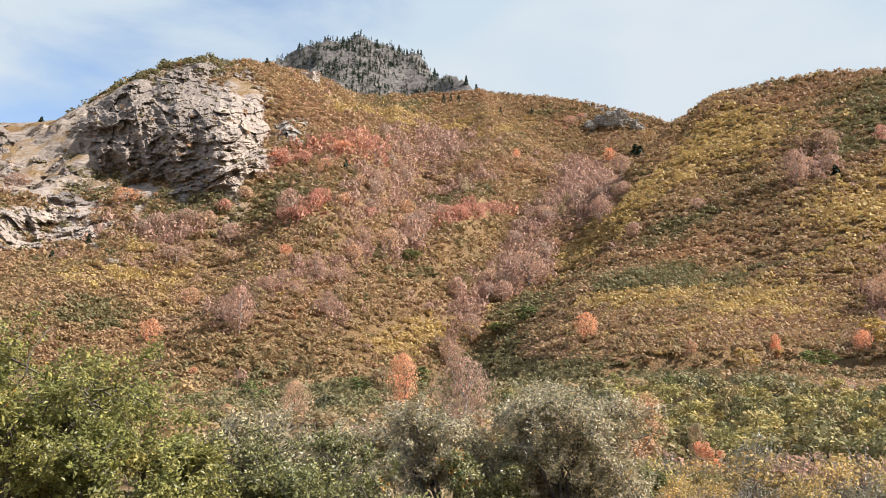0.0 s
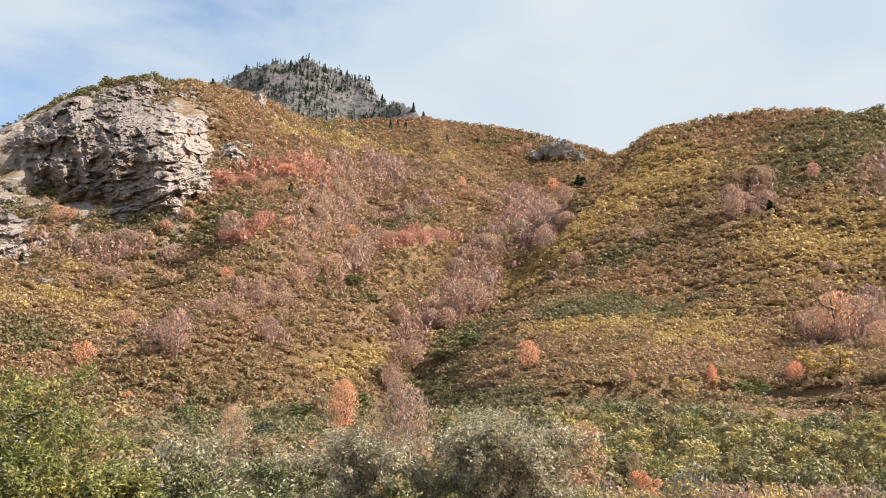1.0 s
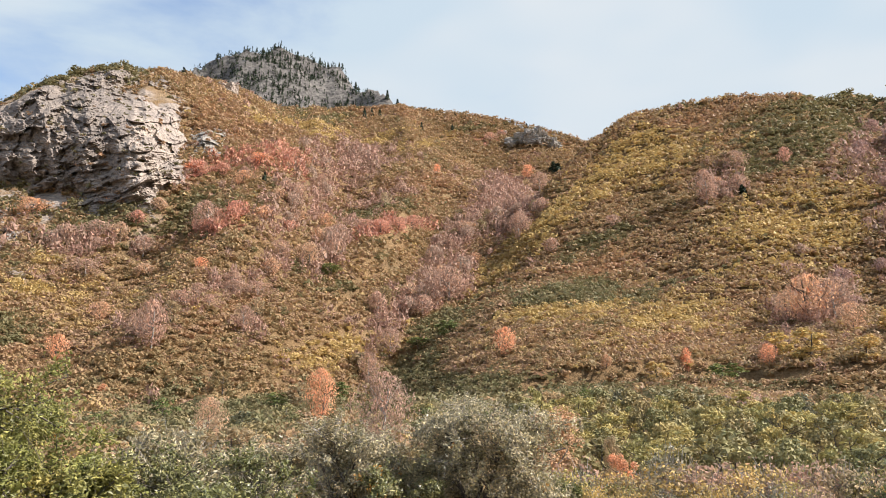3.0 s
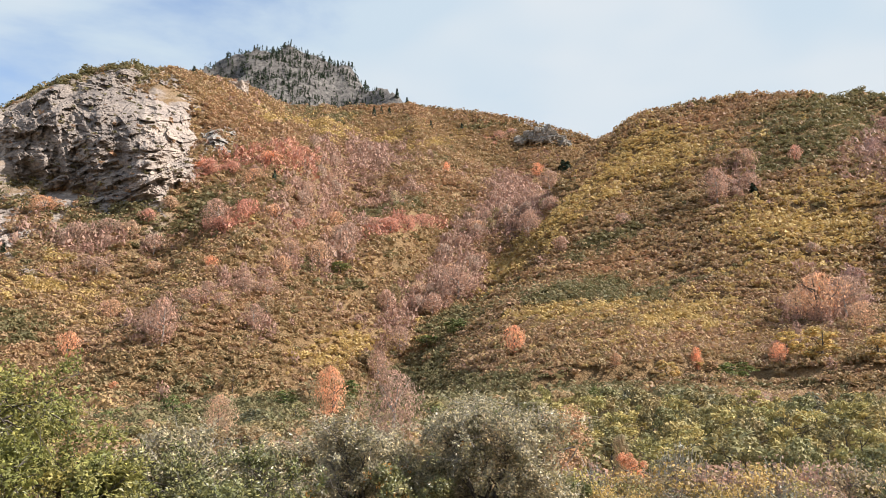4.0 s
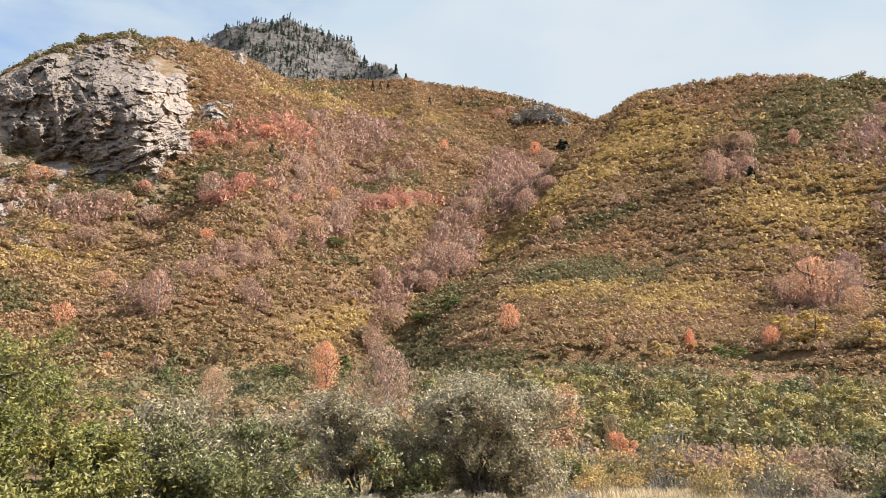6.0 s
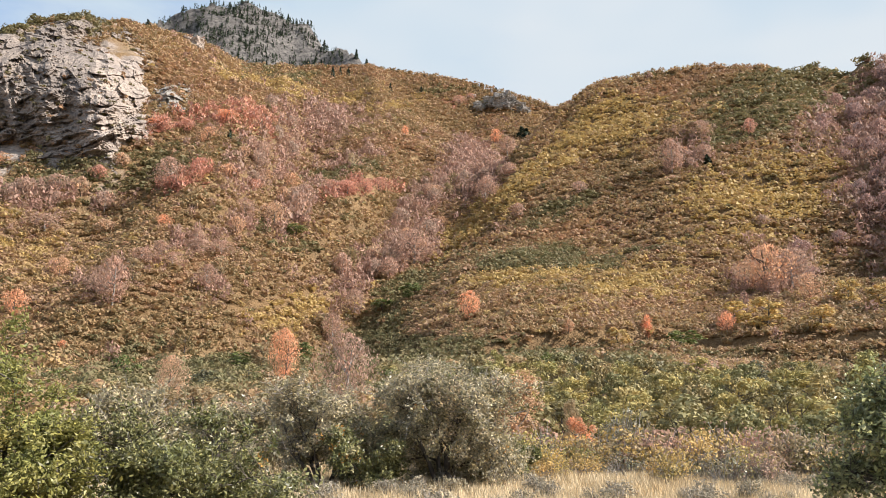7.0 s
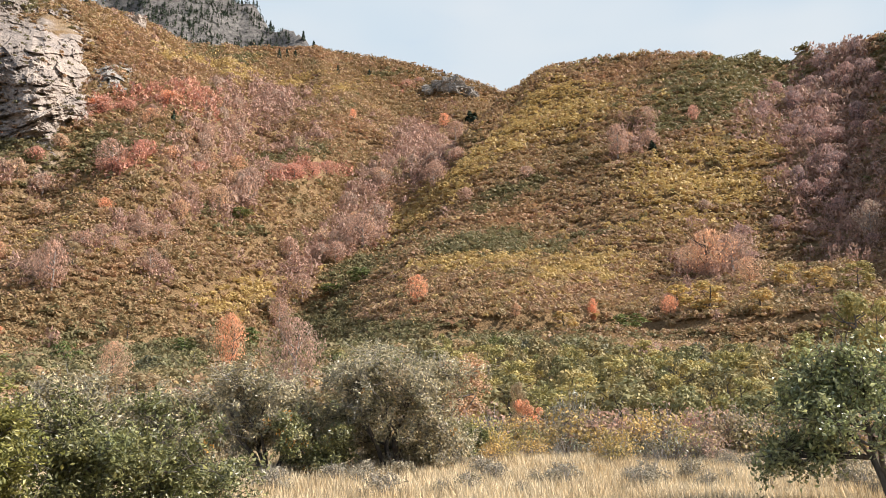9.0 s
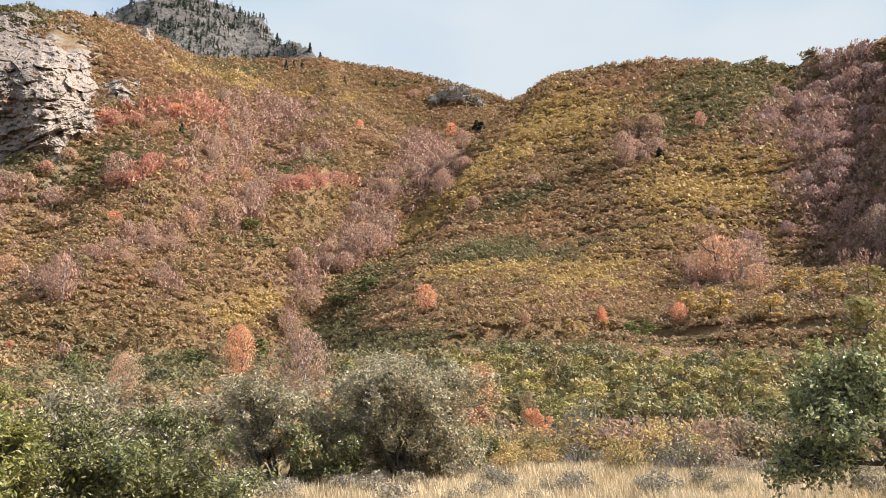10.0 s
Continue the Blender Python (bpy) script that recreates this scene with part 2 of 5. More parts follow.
WEST_RIB = [bearing(*p) for p in [(-3.4, 545, 23.4), (-3.4, 420, 22.2), (-3.6, 330, 20.3), (-4.0, 260, 18.0), (-4.8, 205, 15.2), (-6.5, 160, 12.2), (-9, 122, 9.0)]]
EAST_CREST = [bearing(*p) for p in [(35.5, 352, 21.8), (38.5, 335, 21.8), (42.5, 314, 22.2), (47, 300, 22.3), (56, 290, 20), (68, 295, 16)]]
EAST_SPUR = [bearing(*p) for p in [(42.5, 314, 22.2), (44.0, 262, 21.0), (45.2, 212, 18.5), (46.0, 168, 13.5), (47.0, 132, 7.5)]]
PEAK = [bearing(*p) for p in [(-15, 960, 23.5), (-11.4, 1000, 25.3), (-9.9, 1000, 26.3), (-8.0, 1000, 27.0), (-5.6, 1010, 27.0), (-3.5, 1010, 26.3), (-2.0, 1000, 25.9), (-0.6, 980, 25.2), (2.7, 900, 23.9)]]


# hollows that drain the slopes, each with its width and depth
GROOVES = [
    ([bearing(*p, 0)[:2] for p in [(-0.8, 118), (2.6, 160), (5.8, 210), (9.3, 262), (12.3, 312), (14.2, 370), (15.2, 450)]], 16, 12),
    ([bearing(*p, 0)[:2] for p in [(35.5, 135), (34.6, 170), (33.6, 215), (33.0, 270), (33.8, 330)]], 20, 9),
    ([(-26, 104), (-23, 128), (-19, 153), (-14, 190), (-9, 250), (-2, 330)], 12, 9),
    ([(-9, 122), (-2, 159), (12, 236), (36, 350)], 11, 8),
    ([(-45, 117), (-47, 143), (-48, 175), (-46, 200)], 11, 6.5),
    ([(-18, 106), (-12, 122), (-4, 150), (4, 185)], 8, 5),
    ([(58, 140), (66, 185), (80, 235), (86, 280)], 14, 2),
    ([(96, 150), (108, 195), (120, 240), (128, 285)], 12, 2),
]


def groove(x, y, line, wide, deep):
    best = np.full(np.shape(x), 1e9)
    for (ax, ay), (bx, by) in zip(line, line[1:]):
        dx, dy = bx - ax, by - ay
        s = np.clip(((x - ax) * dx + (y - ay) * dy) / (dx * dx + dy * dy), 0, 1)
        best = np.minimum(best, np.hypot(x - ax - s * dx, y - ay - s * dy))
    return deep * np.exp(-(best / wide) ** 2)


def roof(x, y, crest, spread, power):
    """Ground that falls away from a crest line on both sides, hollow towards its foot."""
    best = np.full(np.shape(x), -60.0)
    for (ax, ay, az), (bx, by, bz) in zip(crest, crest[1:]):
        dx, dy = bx - ax, by - ay
        s = np.clip(((x - ax) * dx + (y - ay) * dy) / (dx * dx + dy * dy), 0, 1)
        d = np.hypot(x - ax - s * dx, y - ay - s * dy)
        top = az + s * (bz - az)
        rise = 1 - d / (spread * top)
        best = np.maximum(best, np.where(rise > 0, top * np.maximum(rise, 0) ** power, 30 * rise))
    return best


def smooth(v, a, b):
    s = np.clip((v - a) / (b - a), 0, 1)
    return s * s * (3 - 2 * s)


def join(a, b, k):
    """The higher of two grounds, with the hollow between them filled a little."""
    h = np.clip(0.5 + 0.5 * (a - b) / k, 0, 1)
    return b + (a - b) * h + k * h * (1 - h)


def track(a):
    """How far off the old track runs at each bearing."""
    return 111 + 17 * smooth(a, 8, 24) + 1.5 * np.sin(a * 0.6)


def height(x, y):
    x, y = np.asarray(x, float), np.asarray(y, float)
    r, a = np.hypot(x, y), np.degrees(np.arctan2(x, y))
    fan = 0.125 * np.maximum(0, y - 34) + 0.27 * np.maximum(0, y - 105) - 0.38 * np.maximum(0, y - 330) + 0.03 * np.maximum(0, x) * smooth(y, 40, 110)
    z = np.minimum(fan, 75)
    ahead = smooth(y, -20, 60)
    main = roof(x, y, MAIN_CREST, 1.46, 1.25)
    # below the crag the slope drops in a step
    step = smooth(a, -35, -25) * (1 - smooth(a, -20, -6))
    main = main - 20 * step * smooth(300 - r, 4, 34) * (1 - smooth(300 - r, 60, 190))
    z = join(z, main, 10)
    z = join(z, roof(x, y, WEST_RIB, 1.75, 1.15), 14)
    z = join(z, roof(x, y, MID_RIB, 1.75, 1.15), 14)
    z = join(z, roof(x, y, SPUR_CREST, 1.50, 1.12), 5)
    z = join(z, roof(x, y, RIB, 1.45, 1.1), 6)
    z = join(z, roof(x, y, EAST_CREST, 1.22, 1.1), 6)
    z = join(z, roof(x, y, EAST_SPUR, 1.05, 1.0), 4)
    z = join(z, roof(x, y, PEAK, 0.95, 1.25), 6)
    for line, wide, deep in GROOVES:
        z = z - groove(x, y, line, wide, deep)
    # gullies and lumps, stronger higher up
    high = smooth(z, 8, 60)
    e = np.degrees(np.arctan2(z, r + 1))
    spur = smooth(a - 1.09 * np.clip(e, 5.5, 21) + 5.4, -1, 2)
    gul = fractal((a - 0.95 * e * (1 - spur)) * 0.30, r * 0.006, 0, 3, 5) * (2.5 + 3.0 * smooth(z, 30, 120)) * (1 - 0.6 * spur)
    lump = fractal(x * 0.035, y * 0.035, 0, 4, 9)
    gul = gul * (1 - 4 * spur * (1 - spur))
    # the main slope lies in long ribs that face west, each ending in a short steep side
    u = (a - 0.95 * e) * 0.105 + 0.35 * fractal(a * 0.12, e * 0.12, 0, 2, 27)
    u = u - np.floor(u)
    saw = np.where(u < 0.66, u / 0.66, (1 - u) / 0.34)
    saw = saw * saw * (3 - 2 * saw)
    z = z + high * (1 - spur) * 3.6 * (saw - 0.5) * (1 - smooth(z, 100, 140))
    z = z + high * (gul * (1 - 0.7 * smooth(z, 100, 140)) + 2.2 * lump)
    # small terraces, level on the spur
    z = z + high * (0.35 + 0.65 * spur) * 1.5 * fractal(z * 0.13 + 0.5 * lump, a * 0.09, 0, 3, 23)
    z = z + smooth(r, 14, 60) * 0.5 * fractal(x * 0.12, y * 0.12, 0, 3, 21)
    crag = smooth(r, 700, 900) * smooth(z, 250, 400)
    z = z + crag * 20 * fractal(x * 0.022, y * 0.022, z * 0.02, 5, 31, True)
    z = z + 0.08 * fractal(x * 0.5, y * 0.5, 0, 2, 40) * (1 - smooth(r, 30, 60))
    # the old track: a cut bank and a narrow bench along the foot of the slope
    bench = track(a)
    on = smooth(a, -3, 3) * (1 - smooth(a, 46, 52))
    east = smooth(a, 21, 25) * (1 - smooth(a, 37, 43))
    z = z + on * (1 - east) * (-4.0 * smooth(r - bench, -7, -1) * (1 - smooth(r - bench, 3.0, 5.0)))
    # further east the bench stands higher, with a bare bank over it
    off = r - bench
    shelf = 12.0 - 0.75 * np.maximum(0, -4 - off) + 3.0 * smooth(off, 3, 6) + 0.33 * np.clip(off - 7, 0, 40) - 0.5 * np.maximum(0, off - 47) + 0.5 * lump
    z = z + east * np.maximum(0, shelf - z) - east * np.clip(z - shelf, 0, 5) * smooth(off, -6, -3) * (1 - smooth(off, 3, 6))
    return z * ahead + (1 - ahead) * 0.0

# ---- mesh tools ----
def mesh_of(name, verts, faces, material, smooth_faces=False):
    """A mesh from arrays: verts (n, 3) and faces (m, 3) or (m, 4), or a list of such face arrays."""
    if not isinstance(faces, list):
        faces = [faces]
    faces = [np.asarray(f, np.int32) for f in faces if len(f)]
    me = bpy.data.meshes.new(name)
    me.vertices.add(len(verts))
    me.vertices.foreach_set("co", np.asarray(verts, np.float32).ravel())
    loops = np.concatenate([f.ravel() for f in faces])
    counts = np.concatenate([np.full(len(f), f.shape[1], np.int32) for f in faces])
    me.loops.add(len(loops))
    me.loops.foreach_set("vertex_index", loops)
    me.polygons.add(len(counts))
    me.polygons.foreach_set("loop_start", np.concatenate([[0], np.cumsum(counts)[:-1]]).astype(np.int32))
    me.polygons.foreach_set("use_smooth", np.full(len(counts), smooth_faces))
    me.materials.append(material)
    me.update(calc_edges=True)
    return me


def unit(v):
    return v / np.maximum(np.linalg.norm(v, axis=-1, keepdims=True), 1e-9)


def leaves(points, normals, size, rng, long=1.4, jitter=0.55, axis=None, three=False):
    """A four-cornered leaf or leaf clump at each point, facing about along its normal."""
    n = unit(normals + rng.normal(0, jitter, points.shape))
    t = unit(np.cross(n, rng.normal(0, 1, points.shape))) if axis is None else unit(np.cross(np.cross(n, axis), n) + rng.normal(0, 0.25, points.shape))
    b = np.cross(n, t)
    s = (size * rng.uniform(0.6, 1.35, len(points)))[:, None]
    l, w = t * s * long * 0.5, b * s * 0.5
    if three:
        # far foliage: three-cornered sprays
        v = np.stack([points - l - 1.2 * w, points - l + 1.2 * w, points + 1.35 * l], 1).reshape(-1, 3)
        return v, np.arange(len(v)).reshape(-1, 3)
    lift = n * s * 0.16
    v = np.stack([points - l + lift, points - w - lift, points + l + lift * 0.5, points + w - lift], 1).reshape(-1, 3)
    return v, np.arange(len(v)).reshape(-1, 4)


def tube(path, radii, sides=5):
    """A tapering tube along a path: verts and faces."""
    path = np.asarray(path, float)
    d = unit(np.gradient(path, axis=0))
    side = unit(np.cross(d, np.array([0.31, 0.17, 0.93]) + 0 * d))
    up = np.cross(d, side)
    a = np.linspace(0, 2 * np.pi, sides, endpoint=False)
    ring = np.cos(a)[None, :, None] * side[:, None] + np.sin(a)[None, :, None] * up[:, None]
    v = (path[:, None] + ring * np.asarray(radii)[:, None, None]).reshape(-1, 3)
    i = np.arange(len(path) - 1)[:, None] * sides + np.arange(sides)[None]
    j = np.arange(len(path) - 1)[:, None] * sides + (np.arange(sides)[None] + 1) % sides
    return v, np.stack([i, j, j + sides, i + sides], -1).reshape(-1, 4)


def gather(pieces):
    vs, fs, k = [], [], 0
    for v, f in pieces:
        vs.append(v)
        fs.append(f + k)
        k += len(v)
    return np.concatenate(vs), np.concatenate(fs)


def part(name, me, parent, label=""):
    ob = new(name, me)
    ob.parent = parent
    if label:
        ob["label"] = label
    return ob


def ground_at(x, y):
    return float(height(np.array([x]), np.array([y]))[0])


def blocks(x, y, z, size, seed, deep):
    """Rock broken into blocks: each place takes the depth of its nearest cell."""
    q = [np.asarray(v, float) / size for v in (x, y, z * 0.75)]
    c = [np.floor(v).astype(np.int64) for v in q]
    best, out = np.full(q[0].shape, 9.0), np.zeros(q[0].shape)
    for i in (-1, 0, 1):
        for j in (-1, 0, 1):
            for k in (-1, 0, 1):
                a, b, d = c[0] + i, c[1] + j, c[2] + k
                g = (a * 374761393 + b * 668265263 + d * 1274126177 + seed * 144665) & 0x7FFFFFFF
                g = ((g ^ (g >> 13)) * 1274126177) & 0x7FFFFFFF
                h = [((g >> s) & 0x3FF) / 511.5 - 1.0 for s in (0, 7, 13, 20)]
                dist = (a + 0.5 + 0.45 * h[0] - q[0]) ** 2 + (b + 0.5 + 0.45 * h[1] - q[1]) ** 2 + (d + 0.5 + 0.45 * h[2] - q[2]) ** 2
                near = dist < best
                best, out = np.where(near, dist, best), np.where(near, h[3], out)
    return out * deep


# ---- ground ----
def polar_ground():
    az = np.radians(np.concatenate([np.arange(-180, -52, 6), np.arange(-50, -33, 0.8), np.arange(-33, 45, 0.34), np.arange(45, 66, 1.0), np.arange(66, 180, 6)]))
    r = np.concatenate([np.linspace(0.5, 12, 14), np.geomspace(12.5, 98, 46), np.arange(99, 136, 0.85), np.geomspace(137, 236, 50), np.arange(238, 306, 1.7), np.geomspace(309, 345, 16), np.geomspace(350, 860, 60), np.arange(868, 1040, 5.5), np.geomspace(1060, 4600, 14)])
    R, A = np.meshgrid(r, az, indexing="ij")
    x, y = R * np.sin(A), R * np.cos(A)
    z = height(x, y)
    # broken rock pushes the crag's face in and out
    deg = np.degrees(A)
    face = smooth(R, 240, 262) * (1 - smooth(R, 292, 300)) * smooth(deg, -33, -27) * (1 - smooth(deg, -14, -11.5))
    push = face * (3.0 * fractal(x * 0.06, y * 0.06, z * 0.05, 5, 77, True) + blocks(x, y, z, 7.0, 3, 2.4) + blocks(x, y, z, 3.0, 4, 1.2))
    x, y = x - push * np.sin(A), y - push * np.cos(A)
    z = z - 8.0 * smooth(R, 1300, 4500)
    n, m = len(r), len(az)
    i = np.arange(n - 1)[:, None] * m + np.arange(m)[None]
    j = np.arange(n - 1)[:, None] * m + (np.arange(m)[None] + 1) % m
    quads = np.stack([i, i + m, j + m, j], -1).reshape(-1, 4)
    verts = np.stack([x.ravel(), y.ravel(), z.ravel()], 1)
    centre = np.array([[0, 0, height(np.zeros(1), np.zeros(1))[0]]])
    k = len(verts)
    fan = np.stack([np.full(m, k), np.arange(m), (np.arange(m) + 1) % m], 1)
    return np.concatenate([verts, centre]), [quads, fan]


def soil():
    m, nt, b = shader("hillside_soil", 0.95, 0.15)
    broad = noise_of(nt, 0.05, 5.0, 0.6)
    fine = noise_of(nt, 1.6, 6.0, 0.7)
    earth = ramp(nt, broad, [(0.35, (0.21, 0.14, 0.078)), (0.5, (0.26, 0.165, 0.085)), (0.65, (0.31, 0.215, 0.12))])
    grain = ramp(nt, fine, [(0.3, (0.6, 0.6, 0.6)), (0.7, (1.3, 1.3, 1.28))])
    earth = blend(nt, "MULTIPLY", 1.0, earth, grain)
    stone, broken = cracked(nt, 0.9, (0.38, 0.325, 0.285), (0.26, 0.22, 0.195), (0.10, 0.09, 0.082))
    geo = nt.nodes.new("ShaderNodeNewGeometry")
    sep = nt.nodes.new("ShaderNodeSeparateXYZ")
    nt.links.new(geo.outputs["Normal"], sep.inputs[0])
    steep = nt.nodes.new("ShaderNodeMapRange")
    steep.inputs["From Min"].default_value, steep.inputs["From Max"].default_value = 0.64, 0.52
    nt.links.new(sep.outputs["Z"], steep.inputs["Value"])
    place = nt.nodes.new("ShaderNodeSeparateXYZ")
    nt.links.new(geo.outputs["Position"], place.inputs[0])
    peak = nt.nodes.new("ShaderNodeMapRange")
    peak.inputs["From Min"].default_value, peak.inputs["From Max"].default_value = 700.0, 760.0
    nt.links.new(place.outputs["Y"], peak.inputs["Value"])
    grey, _ = cracked(nt, 0.3, (0.18, 0.168, 0.16), (0.09, 0.085, 0.083), (0.034, 0.032, 0.032))
    stone = blend(nt, "MIX", peak.outputs[0], stone, grey)
    steep_peak = nt.nodes.new("ShaderNodeMath")
    steep_peak.operation, steep_peak.use_clamp = "ADD", True
    crag_side = nt.nodes.new("ShaderNodeMapRange")
    crag_side.inputs["From Min"].default_value, crag_side.inputs["From Max"].default_value = -38.0, -50.0
    nt.links.new(place.outputs["X"], crag_side.inputs["Value"])
    rocky = nt.nodes.new("ShaderNodeMath")
    rocky.operation = "MULTIPLY"
    nt.links.new(steep.outputs[0], rocky.inputs[0])
    nt.links.new(crag_side.outputs[0], rocky.inputs[1])
    # west of the crag the whole slope is broken rock
    west = nt.nodes.new("ShaderNodeMapRange")
    west.inputs["From Min"].default_value, west.inputs["From Max"].default_value = -62.0, -78.0
    nt.links.new(place.outputs["X"], west.inputs["Value"])
    slab = nt.nodes.new("ShaderNodeMath")
    slab.operation = "MULTIPLY"
    nt.links.new(west.outputs[0], slab.inputs[0])
    nt.links.new(ramp(nt, noise_of(nt, 0.06, 4.0, 0.6), [(0.44, (0, 0, 0)), (0.56, (1, 1, 1))]), slab.inputs[1])
    any_rock = nt.nodes.new("ShaderNodeMath")
    any_rock.operation = "MAXIMUM"
    nt.links.new(rocky.outputs[0], any_rock.inputs[0])
    nt.links.new(slab.outputs[0], any_rock.inputs[1])
    nt.links.new(any_rock.outputs[0], steep_peak.inputs[0])
    nt.links.new(peak.outputs[0], steep_peak.inputs[1])
    col = blend(nt, "MIX", steep_peak.outputs[0], earth, stone)
    dry = nt.nodes.new("ShaderNodeMapRange")
    dry.inputs["From Min"].default_value, dry.inputs["From Max"].default_value = 31.0, 27.0
    nt.links.new(place.outputs["Y"], dry.inputs["Value"])
    straw = ramp(nt, noise_of(nt, 0.9, 6.0, 0.7), [(0.3, (0.27, 0.20, 0.11)), (0.6, (0.42, 0.32, 0.18))])
    col = blend(nt, "MIX", dry.outputs[0], col, straw)
    nt.links.new(col, b.inputs["Base Color"])
    relief = blend(nt, "MIX", steep_peak.outputs[0], fine, broken)
    bump(nt, b, relief, 0.9, 1.5)
    return m


gv, gf = polar_ground()
ground = new("ground", mesh_of("ground", gv, gf, soil(), True))
tagged(ground, "steep brushy hillside of brown soil rising from a straw-coloured meadow", "ground", kind="structure")


# ---- rock ----
LEDGE_SPOTS = []


def crag(name, at, size, seed, material, label, turn=0.0, facets=26, detail=6, rough=0.16):
    """A faceted, cracked outcrop, set into the slope at its middle."""
    rng = np.random.default_rng(seed)
    bm = bmesh.new()
    bmesh.ops.create_icosphere(bm, subdivisions=detail, radius=1.0)
    d = np.array([v.co[:] for v in bm.verts])
    tris = np.array([[v.index for v in f.verts] for f in bm.faces])
    bm.free()
    planes = unit(rng.normal(0, 1, (facets, 3)) * [1, 1, 0.75])
    far = rng.uniform(0.72, 1.0, facets)
    reach = np.min(np.where(d @ planes.T > 0.05, far / np.maximum(d @ planes.T, 0.05), 9), axis=1)
    reach = np.minimum(reach, 1.25)
    square = np.sum(d ** 6, axis=1) ** (1 / 6)
    p = d / square[:, None] ** 0.8 * np.minimum(reach, 1.1)[:, None]
    p = p / np.max(np.abs(p), axis=0) * (np.asarray(size) * 0.5 - min(1.0, max(size) / 26) * 3.2)
    big = min(1.0, max(size) / 26)
    w = [p[:, i] + 1.2 * fractal(p[:, 0] * 0.2, p[:, 1] * 0.2, p[:, 2] * 0.2, 2, seed + i) for i in range(3)]
    crack = fractal(p[:, 0] * 0.11, p[:, 1] * 0.11, p[:, 2] * 0.06 + seed, 5, seed, True)
    out = 2.6 * big * crack + blocks(*w, 8.0 * big + 0.6, seed, 2.6 * big) + blocks(*w, 3.4 * big + 0.3, seed + 3, 1.3 * big) + blocks(*w, 1.5 * big + 0.15, seed + 5, 0.55 * big)
    p = p + d * (out - 0.5 * big)[:, None]
    p = p + d * (0.75 * big * fractal(p[:, 0] * 0.7, p[:, 1] * 0.7, p[:, 2] * 0.9, 3, seed + 9, True))[:, None]
    ob = new(name, mesh_of(name, p, tris, material))
    ob.matrix_world = pose(*at, 0, 0, turn)
    # places on its ledges where brush can root
    e1, e2 = p[tris[:, 1]] - p[tris[:, 0]], p[tris[:, 2]] - p[tris[:, 0]]
    up = unit(np.cross(e1, e2))[:, 2]
    c, s = math.cos(radians(turn)), math.sin(radians(turn))
    mid = p[tris].mean(1)[up > 0.72]
    for q in mid[rng.integers(0, len(mid), max(1, int(size[0] * size[1] / 14)))]:
        LEDGE_SPOTS.append((at[0] + c * q[0] - s * q[1], at[1] + s * q[0] + c * q[1], at[2] + q[2]))
    return ob


# ---- brush on the slopes ----
def lumpy(rng, n, lumps, wide, high, q, low=0.12, core=0.55):
    """Leaf clumps spread over a heap of rounded lumps; the place of the base is the origin."""
    a, rad = rng.uniform(0, 2 * np.pi, lumps), np.sqrt(rng.uniform(0, 1, lumps)) * 0.34 * wide
    c = np.stack([rad * np.cos(a), rad * np.sin(a), rng.uniform(0.35, 0.72, lumps) * high * (1 - 0.5 * rad / (0.5 * wide))], 1)
    sz = rng.uniform(0.20, 0.34, lumps) * wide
    pick = rng.integers(0, lumps, n)
    d = unit(rng.normal(0, 1, (n, 3)) + [0, 0, 0.25])
    p = c[pick] + d * (sz[pick] * rng.uniform(core, 1.05, n))[:, None] * [1, 1, high / wide * 1.15]
    p[:, 2] = np.clip(p[:, 2], low * high, None)
    return leaves(p, d, q, rng, three=q > 0.2)


def scatter(rng, n, az, r):
    """Places spread evenly over a sector of the slope."""
    a = np.radians(rng.uniform(*az, n))
    d = np.sqrt(rng.uniform(r[0] ** 2, r[1] ** 2, n))
    return d * np.sin(a), d * np.cos(a)


def planted(name, x, y, kinds, scale, rng, material, label, sink=0.1, z=None):
    """One mesh of many plants, each a turned and scaled copy of one of the kinds."""
    if len(x) == 0:
        return None
    z = (height(x, y) if z is None else z) - sink
    pick = rng.integers(0, len(kinds), len(x))
    vs, fs, k = [], [], 0
    for i, (kv, kf) in enumerate(kinds):
        on = pick == i
        m = int(on.sum())
        if not m:
            continue
        a = rng.uniform(0, 2 * np.pi, m)
        ca, sa, s = np.cos(a), np.sin(a), scale[on]
        v = np.empty((m, len(kv), 3))
        v[..., 0] = (kv[:, 0] * ca[:, None] - kv[:, 1] * sa[:, None]) * s[:, None] + x[on][:, None]
        v[..., 1] = (kv[:, 0] * sa[:, None] + kv[:, 1] * ca[:, None]) * s[:, None] + y[on][:, None]
        v[..., 2] = kv[:, 2] * (s * rng.uniform(0.8, 1.2, m))[:, None] + z[on][:, None]
        fs.append((kf[None] + (np.arange(m) * len(kv))[:, None, None] + k).reshape(-1, kf.shape[1]))
        vs.append(v.reshape(-1, 3))
        k += m * len(kv)
    ob = new(name, mesh_of(name, np.concatenate(vs), np.concatenate(fs), material))
    return tagged(ob, label, "shrub", kind="stuff")


def steepness(x, y):
    return np.hypot(height(x + 1.0, y) - height(x - 1.0, y), height(x, y + 1.0) - height(x, y - 1.0)) / 2


